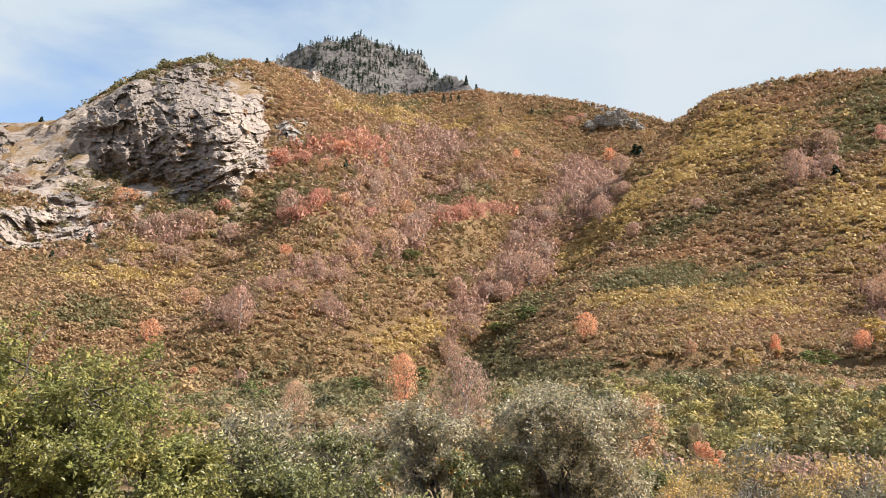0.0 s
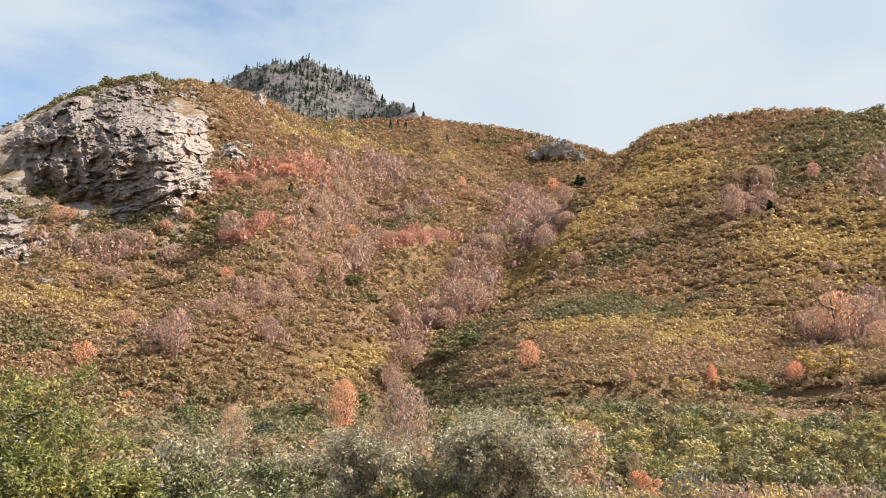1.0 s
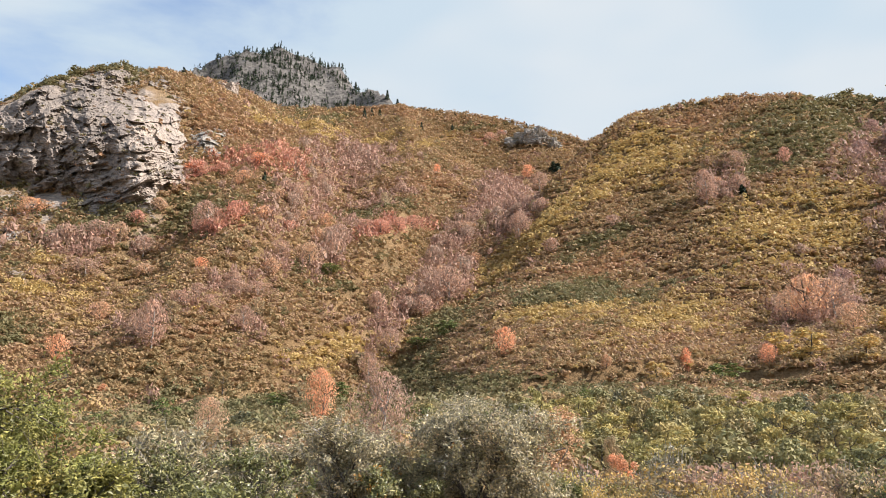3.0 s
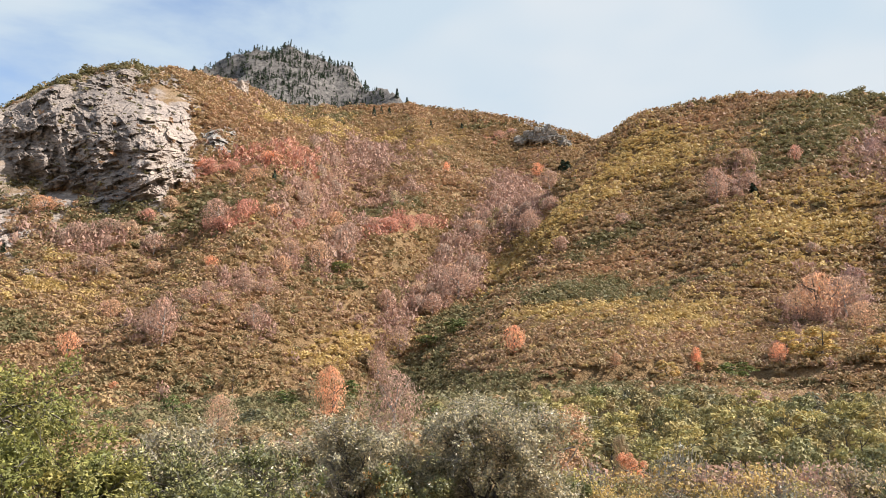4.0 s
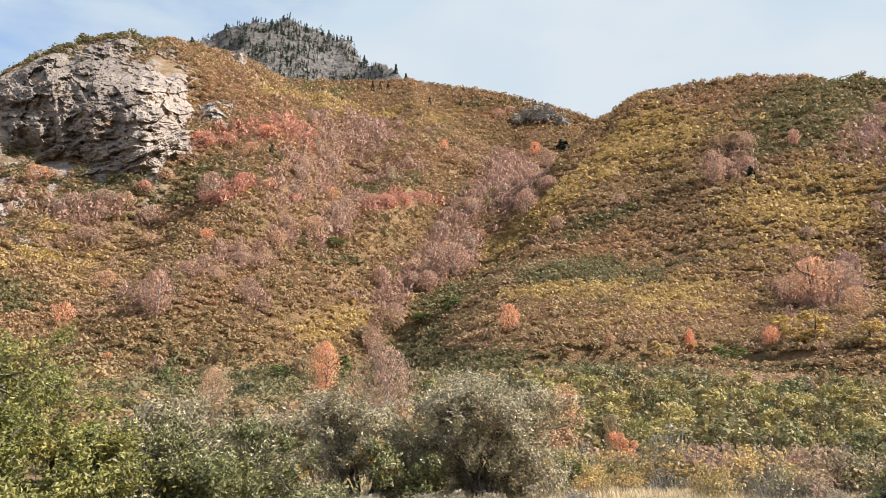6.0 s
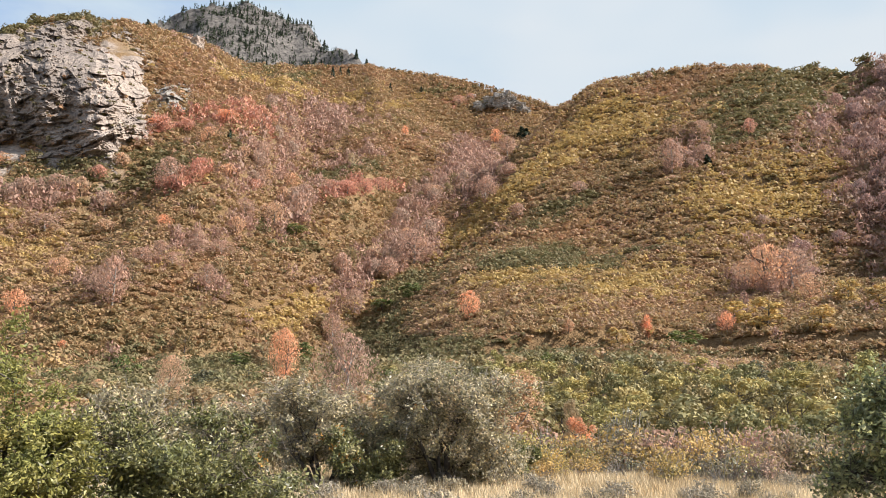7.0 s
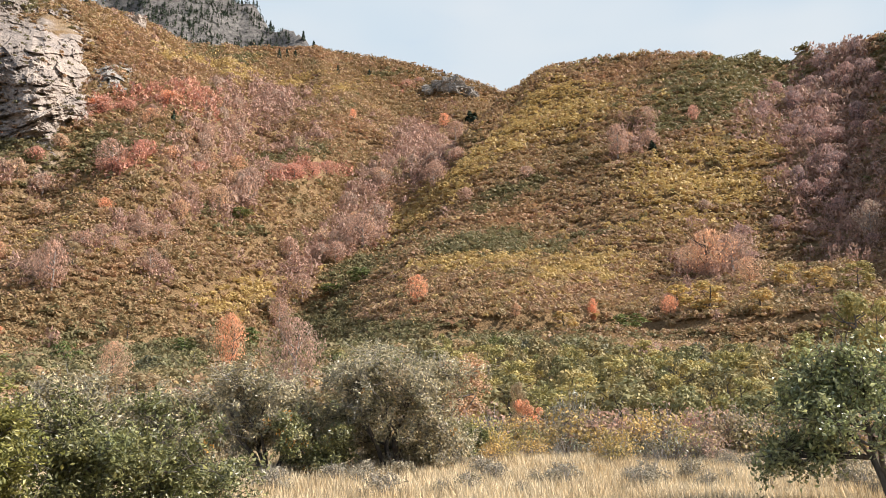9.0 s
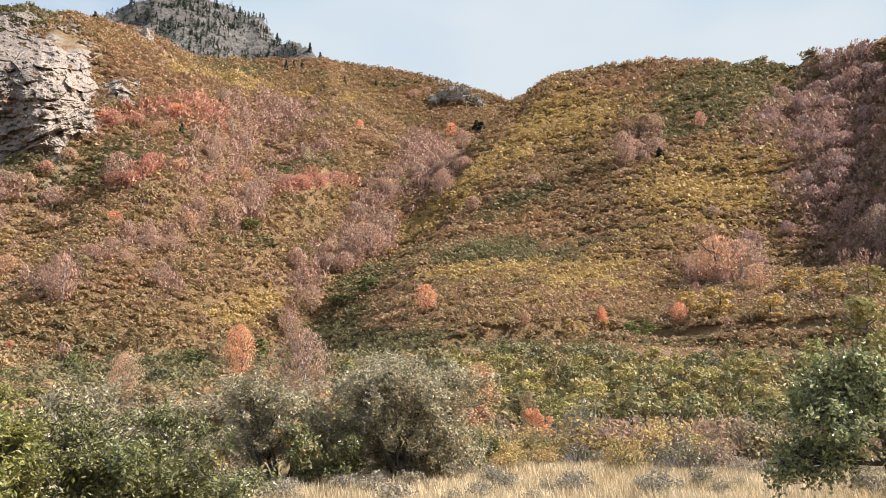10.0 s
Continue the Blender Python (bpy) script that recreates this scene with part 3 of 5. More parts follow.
SPECIES = ["ochre", "green", "rust", "mauve", "red", "gold"]
LABELS = {
    "ochre": ("oak_scrub", M_OCHRE, "ochre and gold scrub oak covering the hillside"),
    "green": ("green_scrub", M_GREENS, "low olive-green brush on the hillside"),
    "rust": ("rust_scrub", M_RUSTS, "rust-brown autumn brush on the hillside"),
    "mauve": ("maple_scrub", M_MAUVES, "greyish pink half-bare maple brush on the hillside"),
    "gold": ("golden_scrub", M_GOLD, "golden yellow scrub oak in patches on the hillside"),
    "red": ("red_scrub", M_REDS, "red and salmon maple brush on the hillside"),
}
# stands of each growth: bearing and rise of the middle, half length and half width in degrees, slant, and how thick it grows
STANDS = {
    "ochre": [
        (-15.5, 6.5, 8.4, 2.3, 0, 1.2), (-2.2, 11.3, 5.0, 1.7, 20, 1), (-17.5, 10.7, 6.1, 1.1, 5, 1.2), (6.8, 21.2, 4.6, 1.7, 10, 0.9),
        (-1.6, 17.4, 2.3, 0.8, 20, 0.8), (18.4, 16.5, 4.2, 1.1, 15, 1.2), (23.7, 13.8, 4.6, 1.5, 5, 0.8), (14.1, 7.0, 9.5, 1.5, 0, 1),
        (26.1, 4.4, 9.5, 1.5, 0, 0.8), (-4.6, 14.3, 2.3, 1.0, 10, 0.8),
    ],
    "gold": [
        (-19.2, 10.8, 5.3, 0.8, 5, 1.5), (-1.4, 7.6, 4.2, 0.9, 12, 1.9), (-4.5, 22.4, 3.4, 0.3, -6, 1.6), (19.8, 19.5, 2.3, 1.5, 25, 2.4),
        (15.4, 17.4, 3.8, 0.6, 40, 2.2), (11.0, 14.4, 3.4, 0.5, 36, 2.2), (8.6, 12.8, 1.1, 0.5, 25, 1.8), (28.5, 14.4, 5.0, 1.7, 10, 1.8),
        (13.5, 9.8, 5.0, 0.5, 4, 1.3), (21.5, 9.1, 4.2, 1.0, 0, 0.9), (4.4, 21.4, 3.4, 0.4, 14, 1.1), (1.6, 21.8, 1.9, 0.3, 25, 1.2),
        (16.0, 7.7, 6.1, 0.9, 0, 0.8),
    ],
    "green": [
        (-12.0, 2.4, 17.0, 1.2, 0, 0.8),
        (-19.5, 23.6, 5.0, 0.9, 25, 1.8), (-26.0, 20.4, 3.5, 0.5, 8, 1.6), (-25.5, 16.8, 4.0, 1.4, 0, 1.2),
        (-21.8, 8.0, 2.7, 1.0, 0, 1.8), (-13.4, 15.9, 4.2, 1.1, 15, 2.2), (-17.0, 16.6, 1.9, 0.5, 20, 1.2), (0.4, 16.9, 2.7, 0.4, 10, 1.6),
        (-2.5, 11.8, 1.7, 0.7, 10, 2.2), (-8.3, 3.3, 4.2, 0.9, 15, 1.8), (3.1, 6.1, 2.3, 1.9, 40, 1.5), (-13.3, 5.2, 4.2, 1.9, 10, 0.8),
        (5.1, 9.4, 1.9, 0.6, 20, 2.2), (14.7, 10.9, 4.2, 1.0, 0, 1.6), (17.2, 14.9, 2.7, 0.7, 15, 1.3), (30.5, 20.0, 4.2, 1.9, 12, 1.5),
        (26.9, 18.1, 1.9, 0.5, 10, 1), (7.7, 22.3, 2.3, 0.3, 8, 1), (-3.3, 23.1, 2.3, 0.3, 0, 0.9), (-4.6, 13.2, 1.5, 0.5, 20, 1),
        (7.7, 4.5, 7.6, 1.1, 0, 1.6), (19.3, 4.3, 11.4, 0.8, 0, 1),
    ],
    "rust": [
        (-17.2, 7.5, 5.7, 0.7, 8, 1.5), (-8.1, 22.0, 3.4, 1.0, -10, 1.2), (3.2, 23.5, 6.1, 0.5, -6, 1.3), (24.1, 21.9, 5.0, 0.5, 12, 1.5),
        (15.9, 12.7, 6.5, 0.6, 4, 1.4), (18.9, 7.9, 6.5, 0.8, 0, 1.2), (4.0, 19.0, 3.8, 1.0, 12, 1), (-9.7, 9.6, 3.4, 0.6, 25, 1),
        (7.9, 14.3, 2.3, 1.5, 45, 0.8), (13.3, 21.3, 1.5, 0.3, -8, 1.4), (24.7, 9.8, 3.0, 1.1, 15, 0.8),
    ],
    "mauve": [
        (-1.6, 19.3, 4.6, 1.5, 28, 1.6), (-4.7, 16.5, 3.0, 1.1, 40, 1.5), (2.0, 18.0, 2.7, 0.7, 20, 1.2), (6.7, 14.7, 2.7, 1.1, 50, 2),
        (5.9, 12.1, 2.1, 1.0, 25, 2.2), (1.6, 9.6, 1.9, 1.1, 45, 2), (0.5, 6.8, 1.1, 1.0, 70, 1.6), (-9.1, 11.5, 4.2, 0.7, 25, 2),
        (-14.6, 8.4, 2.1, 1.0, 30, 2), (-7.8, 9.0, 1.0, 1.5, 70, 1.4), (-2.3, 14.0, 2.7, 0.9, 45, 1.4), (0.1, 9.3, 1.7, 0.9, 0, 1),
        (9.9, 17.3, 1.9, 3.0, 40, 1.2), (11.6, 19.1, 2.3, 0.8, 35, 1.2), (-18.1, 13.9, 3.4, 0.6, 5, 1.2), (-20.6, 11.5, 2.3, 0.5, 10, 1),
        (24.3, 17.4, 1.9, 1.4, 0, 1.5), (32.3, 18.4, 2.3, 2.3, 40, 0.9), (29.3, 9.4, 2.3, 1.3, 20, 1.4), (-12.5, 3.8, 2.3, 0.8, 10, 0.6),
        (36.4, 17.8, 5.3, 1.5, 60, 1.5), (37.8, 13.1, 6.1, 2.3, 90, 0.7),
    ],
    "red": [
        (-11.0, 19.2, 1.4, 0.5, 20, 2), (-7.2, 20.2, 2.7, 0.5, 5, 1.9), (-10.4, 15.2, 1.8, 0.5, 8, 2), (2.0, 15.8, 2.4, 0.5, 8, 3.2),
        (-8.9, 16.2, 1.1, 0.4, 10, 1.5), (8.9, 21.7, 1.1, 0.3, 0, 1.4), (-4.8, 19.5, 2.3, 0.8, 10, 0.9),
    ],
}


def stand(a, e, ac, ec, long, wide, slant, thick):
    """How strongly a stand grows at a bearing and rise."""
    c, s = math.cos(radians(slant)), math.sin(radians(slant))
    u, v = (a - ac) * c + (e - ec) * s, (e - ec) * c - (a - ac) * s
    return thick * np.exp(-(u / long) ** 2 - (v / wide) ** 2)


def lie(x, y):
    """Bearing, rise, and how far a place belongs to the spur."""
    r = np.hypot(x, y)
    a, e = np.degrees(np.arctan2(x, y)), np.degrees(np.arctan2(height(x, y) - 1.6, r))
    return r, a, e, smooth(a - 1.09 * np.clip(e, 5.5, 21) + 5.4, -0.6, 0.6)


def chance(x, y, grain=53):
    """A number from 0 to 1 that depends on the place alone."""
    g = (np.floor(x * grain).astype(np.int64) * 374761393 + np.floor(y * grain).astype(np.int64) * 668265263) & 0x7FFFFFFF
    g = ((g ^ (g >> 13)) * 1274126177) & 0x7FFFFFFF
    return ((g >> 5) & 0xFFFF) / 65535.0


def species_at(x, y):
    """Which brush grows where: maple in the hollows and on the upper slope, oak on the spurs, green in patches."""
    r, a, e, spur = lie(x, y)
    # ragged edges to the stands
    a2 = a + 0.9 * fractal(x * 0.05, y * 0.05, 0, 3, 61)
    e2 = e + 0.45 * fractal(x * 0.05, y * 0.05, 0, 3, 62)
    across = (a - 0.95 * e) * (1 - spur) + (2.2 * e - 0.6 * a) * spur
    along = e * (1 - spur) + a * spur
    n = [fractal(across * 0.5, along * 0.14, 0, 3, 101 + 100 * i) for i in range(6)]
    base = {
        "ochre": 0.95 + 0.5 * n[0], "green": 0.28 + 0.75 * n[1], "rust": 0.50 + 0.6 * n[2],
        "mauve": 0.34 + 0.6 * n[3] - 0.25 * spur, "red": 0.02 + 0.25 * n[4] - 0.1 * spur, "gold": 0.28 + 0.6 * n[5] + 0.15 * spur,
    }
    east = smooth(a, 33.0, 36.0) * smooth(e, 7.5, 9.5)
    p = []
    for s in SPECIES:
        w = base[s] + (1.6 if s in ("gold", "green") else 1.25) * sum(stand(a2, e2, *row) for row in STANDS[s])
        p.append(np.clip(w * (1 - 0.9 * east) if s in ("ochre", "gold") else w, 0.02, None))
    p = np.cumsum(np.stack(p) ** 3.8, 0)
    return (chance(x, y) * p[-1] > p).sum(0)


def open_ground(x, y):
    """Where no brush grows: rock, steep faces and the track."""
    r, a = np.hypot(x, y), np.degrees(np.arctan2(x, y))
    off = r - track(a)
    patch = fractal(x * 0.09, y * 0.09, 0, 3, 8)
    bare = (steepness(x, y) > 1.25) & (a < -8) & (patch > 0.42)
    low = np.degrees(np.arctan2(height(x, y), r)) < 17.2 + 1.5 * patch
    bare |= (a < -20.5 + 2.0 * patch) & (r > 188 + 14 * patch) & (patch > np.where(low, 0.22, 0.5))
    bare |= (off > -1.0) & (off < 4.4 + 4 * patch) & (np.abs(a - 29.5) < 5.8 + 2 * patch)
    bare |= (off > -5.0) & (off < 5.2) & (np.abs(a - 6.5) < 3)
    return bare


def rows_of_brush(rng, r0, r1, spread, sectors):
    """Places for bushes in loose rows along the slope, farther apart higher up, and how wide each one grows."""
    xs, ys, ws = [], [], []
    r = r0
    while r < r1:
        w = spread * (max(r, 92) / 140) ** 0.56
        west, east = [(p, q) for reach, p, q in sectors if r < reach][0]
        a = np.radians(np.arange(west, east, math.degrees(0.92 * w / r)))
        a = a + rng.uniform(-0.45, 0.45, len(a)) * w / r
        d = r + rng.uniform(-0.55, 0.55, len(a)) * w
        xs.append(d * np.sin(a))
        ys.append(d * np.cos(a))
        ws.append(np.full(len(a), w))
        r += w
    return np.concatenate(xs), np.concatenate(ys), np.concatenate(ws)


def clump(rng, sprays, q, lobes=3, under=6, under_q=0.32):
    """A bush one metre wide: a few lobes of ragged leaf sprays over broader, flatter ones near the ground."""
    a = rng.uniform(0, 6.28) + 6.28 * np.arange(lobes) / lobes + rng.uniform(-0.5, 0.5, lobes)
    c = np.stack([0.27 * np.cos(a), 0.27 * np.sin(a), rng.uniform(0.08, 0.30, lobes)], 1)
    rad = rng.uniform(0.20, 0.31, lobes)
    pick = np.arange(sprays) % lobes
    d = unit(rng.normal(0, 1, (sprays, 3)) * [1, 1, 0.8] + [0, 0, 0.55])
    p = c[pick] + d * (rad[pick] * rng.uniform(0.75, 1.15, sprays))[:, None] * [1, 1, 0.85]
    p[:, 2] = np.maximum(p[:, 2], 0.02)
    low = rng.uniform(-0.42, 0.42, (under, 3)) * [1, 1, 0.2] + [0, 0, 0.12]
    return gather([leaves(p, d + 0.4 * unit(p), q, rng, 1.15, 0.3, three=True), leaves(low, 0 * low + [0, 0, 1], under_q, rng, 1.15, 0.35, three=True)])


def maple_clump(rng, n, q):
    """A half-bare maple bush one metre wide: thin upswept sprays in a ragged, see-through crown."""
    z = rng.beta(1.6, 1.3, n)
    a = rng.uniform(0, 2 * np.pi, n)
    edge = np.sin(np.clip(0.08 + 0.9 * z, 0, 0.985) ** 1.3 * np.pi) ** 0.6 * 0.5 * (1 + 0.3 * np.sin(3 * a + 5 * z + rng.uniform(0, 6)))
    rad = edge * np.sqrt(rng.uniform(0.1, 1.0, n))
    p = np.stack([rad * np.cos(a), rad * np.sin(a), z * 1.25], 1)
    out = np.stack([np.cos(a), np.sin(a), 0.5 + 0 * a], 1)
    rise = np.stack([0.6 * np.cos(a), 0.6 * np.sin(a), 1.0 + 0 * a], 1)
    return leaves(p, out, q, rng, 1.9, 0.6, rise, True)


rng = np.random.default_rng(11)
SECTORS = [(80, -31, 8), (108, -31, 44), (250, -31, 43.5), (318, -25, 45), (352, -21, 45), (430, -17, 19), (700, -13, 19)]
foot_kinds = [clump(rng, 84, 0.09, 6, 18, 0.15) for _ in range(8)]
near_kinds = [clump(rng, 50, 0.125, 5) for _ in range(10)]
far_kinds = [clump(rng, 19, 0.178, 3) for _ in range(10)]
maple_near = [maple_clump(rng, 64, 0.11) for _ in range(8)]
maple_far = [maple_clump(rng, 30, 0.16) for _ in range(8)]
x, y, w = rows_of_brush(rng, 42, 625, 1.36, SECTORS)
r, a, e, spur = lie(x, y)
# taller and lower growth runs in bands, level on the spur and slanting on the main slope
band = fractal((2.4 * e - 0.5 * a) * spur * 1.3 + (0.8 * a + 1.1 * e) * (1 - spur), 0.25 * a, 0, 3, 71)
keep = ~open_ground(x, y) & (chance(x, y, 37) < 1.8 + 1.3 * band)
x, y, w, r, band = x[keep], y[keep], w[keep], r[keep], band[keep]
size = w * rng.uniform(1.25, 1.95, len(x)) * (1.0 + 0.35 * band)
# a bush is of the kind of the ground a few metres round it
kind = species_at(x, y)
for i, s in enumerate(SPECIES):
    nm, mat, lab = LABELS[s]
    low = 0.7 if s in ("mauve", "red") else 1.0
    for r0, r1, kinds in ((0, 108, foot_kinds), (108, 190, near_kinds), (190, 999, far_kinds)):
        on = (kind == i) & (r >= r0) & (r < r1)
        planted(nm, x[on], y[on], kinds, size[on] * low, rng, mat, lab, 0.05)
# half-bare maples stand over the brush
x, y, w = rows_of_brush(rng, 104, 470, 1.9, SECTORS)
kind = species_at(x, y)
shut = ~open_ground(x, y)
r = np.hypot(x, y)
for i, s in ((3, "mauve"), (4, "red")):
    nm, mat, lab = LABELS[s]
    for near, kinds in ((True, maple_near), (False, maple_far)):
        on = (kind == i) & shut & ((r < 200) == near)
        planted(nm, x[on], y[on], kinds, w[on] * rng.uniform(0.6, 1.45, int(on.sum())), rng, mat, lab, 0.1)

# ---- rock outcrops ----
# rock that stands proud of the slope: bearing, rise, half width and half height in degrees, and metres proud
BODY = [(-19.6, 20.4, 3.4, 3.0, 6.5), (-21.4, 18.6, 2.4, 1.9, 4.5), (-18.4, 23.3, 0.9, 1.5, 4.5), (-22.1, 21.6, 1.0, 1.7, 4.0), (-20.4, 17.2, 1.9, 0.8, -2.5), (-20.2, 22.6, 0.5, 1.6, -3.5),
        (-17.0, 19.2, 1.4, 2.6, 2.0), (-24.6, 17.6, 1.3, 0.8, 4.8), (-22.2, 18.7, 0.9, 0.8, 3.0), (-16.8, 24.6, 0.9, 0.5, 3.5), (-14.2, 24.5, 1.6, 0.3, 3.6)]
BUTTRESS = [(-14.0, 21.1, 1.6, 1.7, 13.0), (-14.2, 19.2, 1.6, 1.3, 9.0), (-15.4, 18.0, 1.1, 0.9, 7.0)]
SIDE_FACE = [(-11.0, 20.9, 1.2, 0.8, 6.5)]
WEST_ROCKS = [(-23.7, 20.0, 1.3, 1.3, 4.6), (-27.6, 16.6, 1.6, 0.5, 4.4), (-28.9, 18.9, 0.8, 1.2, 6.0), (-26.2, 19.8, 1.5, 0.5, 4.8), (-26.6, 17.6, 0.7, 0.4, 4.6), (-24.6, 15.6, 1.4, 0.4, 4.4)]
LOW_SLAB = [(-26.6, 13.7, 3.6, 1.1, 6.5), (-23.4, 14.5, 1.6, 0.5, 4.6), (-28.8, 12.0, 2.4, 0.8, 6.0)]


def slope_distance(az, el):
    """How far off the slope lies along each bearing and rise, and the rise of the skyline."""
    r = np.arange(110.0, 322.0, 1.0)
    out, crest = np.empty((len(el), len(az))), np.empty(len(az))
    for j, a in enumerate(np.radians(az)):
        e = np.degrees(np.arctan2(height(r * np.sin(a), r * np.cos(a)) - 1.6, r))
        k = int(np.argmax(e)) + 1
        crest[j] = e[k - 1]
        out[:, j] = np.interp(el, np.maximum.accumulate(e[:k]) + 1e-5 * np.arange(k), r[:k])
    return out, crest


def rock_sheet():
    az, el = np.arange(-31.0, -8.9, 0.065), np.arange(10.6, 25.7, 0.062)
    A, E = np.meshgrid(az, el)
    r, crest = slope_distance(az, el)
    x, y, z = r * np.sin(np.radians(A)), r * np.cos(np.radians(A)), 1.6 + r * np.tan(np.radians(E))
    wa, we = A + 0.7 * fractal(x * 0.05, y * 0.05, z * 0.05, 3, 301), E + 0.45 * fractal(x * 0.05, y * 0.05, z * 0.05, 3, 302)
    sums = []
    for group in (BODY, BUTTRESS, SIDE_FACE, WEST_ROCKS, LOW_SLAB):
        sums.append(sum(h * np.exp(-np.abs((wa - ac) / aw) ** 2.6 - np.abs((we - ec) / ew) ** 2.6) for ac, ec, aw, ew, h in group))
    q = [x + 1.5 * fractal(x * 0.12, y * 0.12, z * 0.12, 2, 311), y, z + 1.0 * fractal(x * 0.12, y * 0.12, z * 0.12, 2, 312)]
    rough = 3.4 * fractal(x * 0.10, y * 0.06, z * 0.05, 4, 77, True) + 3.0 * fractal(A * 0.75 + 0.25 * E, E * 0.16, 0, 3, 79, True) + blocks(q[0], q[1], q[2], 7.5, 3, 2.8) + blocks(q[0], q[1], q[2] * 1.2, 3.2, 4, 1.5) + blocks(q[0], q[1], q[2] * 1.3, 1.5, 5, 0.75)
    rough = rough + 0.5 * fractal(x * 0.8, y * 0.5, z * 1.6, 3, 78)
    out = sum(sums) - 3.2 + rough * np.clip(0.45 + 0.16 * sum(sums), 0.45, 1.0)
    # the crag's face stands steeper than the slope and turns away to the west
    toe = 16.4 + 0.9 * smooth(-A, 21, 25)
    base = r[np.argmin(np.abs(E - toe), 0), np.arange(len(az))][None]
    body = np.exp(-np.abs((wa + 18.4) / 4.6) ** 4 - np.abs((we - 19.4) / 3.3) ** 4)
    out = out + body * (0.5 * np.maximum(0, r - base) + 9.0 * smooth(A, -25, -15.5) - 3.0)
    out = out - 14 * smooth(E - crest[None], -0.25, 0.1)
    d = r - out
    v = np.stack([d * np.sin(np.radians(A)), d * np.cos(np.radians(A)), 1.6 + d * np.tan(np.radians(E))], -1).reshape(-1, 3)
    n, m = A.shape
    i = (np.arange(n - 1)[:, None] * m + np.arange(m - 1)[None]).ravel()
    quads = np.stack([i, i + 1, i + m + 1, i + m], 1)
    proud = (out.ravel()[quads].max(1) > -1.6) & ((E - crest[None]).ravel()[quads[:, 0]] < 0.05)
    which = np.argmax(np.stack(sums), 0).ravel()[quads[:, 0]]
    return v, quads, proud, which


LEDGES = [
    ((-65.6, 385.1, 179.8), (11.8, 9.8, 7.3), M_PALE, "pale rock on the grassy crest", 20),
    ((112.0, 536.3, 218.1), (35.3, 19.6, 14.1), M_GREY, "grey rock outcrop on the far slope", -22),
    ((126.4, 530.7, 212.6), (15.7, 11.6, 8.6), M_GREY, "grey rock outcrop on the far slope", 7),
    ((98.6, 563.8, 233.0), (9.9, 8.2, 5.8), M_GREY, "small grey rock on the far slope", 10),
]
for i, (at, size, material, label, turn) in enumerate(LEDGES):
    ob = crag("rock_outcrop", at, size, 52 + i, material, label, turn, detail=6 if size[0] > 14 else 5)
    tagged(ob, label, "rock")
limestone_crag = tagged(new("limestone_crag"), "tall broken limestone crag, grey-brown, its sunlit buttress coloured paler", "cliff")
ROCKS = [
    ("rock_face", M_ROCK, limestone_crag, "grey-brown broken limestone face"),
    # lighter stone than the face: part of the sunlight is put into the colour
    ("buttress", M_PALE, limestone_crag, "pale limestone buttress, sunlight partly put into its colour"),
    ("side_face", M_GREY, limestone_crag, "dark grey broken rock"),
    ("rock_ledge", M_ROCK, None, "tan broken limestone ledge on the brushy slope"),
    ("rock_slab", M_PALE, None, "pale weathered rock slab low on the slope"),
]
rock_v, rock_f, proud, which = rock_sheet()
rng = np.random.default_rng(43)
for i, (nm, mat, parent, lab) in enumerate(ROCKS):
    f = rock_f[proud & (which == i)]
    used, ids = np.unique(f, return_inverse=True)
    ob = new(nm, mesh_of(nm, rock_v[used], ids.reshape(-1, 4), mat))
    if parent:
        ob.parent = parent
        ob["label"] = lab
    else:
        tagged(ob, lab, "rock")
    c = rock_v[f]
    up = unit(np.cross(c[:, 1] - c[:, 0], c[:, 3] - c[:, 0]))[:, 2]
    flat = c.mean(1)[np.abs(up) > 0.6]
    LEDGE_SPOTS.extend(tuple(p) for p in flat[rng.integers(0, len(flat), int(len(f) / 130))])

# pale broken rock strewn over the dry slope below the ridge
rng = np.random.default_rng(91)
for i in range(16):
    a, r = rng.uniform(-30.5, -21.5), rng.uniform(180, 284)
    x, y = r * math.sin(radians(a)), r * math.cos(radians(a))
    w = rng.uniform(3.0, 6.5)
    ob = crag("rock_outcrop", (x, y, ground_at(x, y) - 0.1 * w), (w, w * rng.uniform(0.6, 0.9), w * rng.uniform(0.45, 0.65)), 500 + i, M_PALE, "", rng.uniform(-40, 40), detail=4)
    tagged(ob, "pale broken rock on the dry slope", "rock", "rocks on the dry slope")
rng = np.random.default_rng(66)
spots_at = np.array(LEDGE_SPOTS)
ledge_kinds = [clump(rng, 24, 0.2) for _ in range(5)]
for mat, share, nm in ((M_GREENS, 0.75, "ledge_brush"), (M_RUSTS, 1.0, "ledge_rust_brush")):
    on = rng.uniform(0, 1, len(spots_at)) < share
    q = spots_at[on]
    spots_at = spots_at[~on]
    planted(nm, q[:, 0], q[:, 1], ledge_kinds, rng.uniform(0.9, 2.4, len(q)), rng, mat, "low brush rooted on the ledges of the crag", 0.15, q[:, 2])


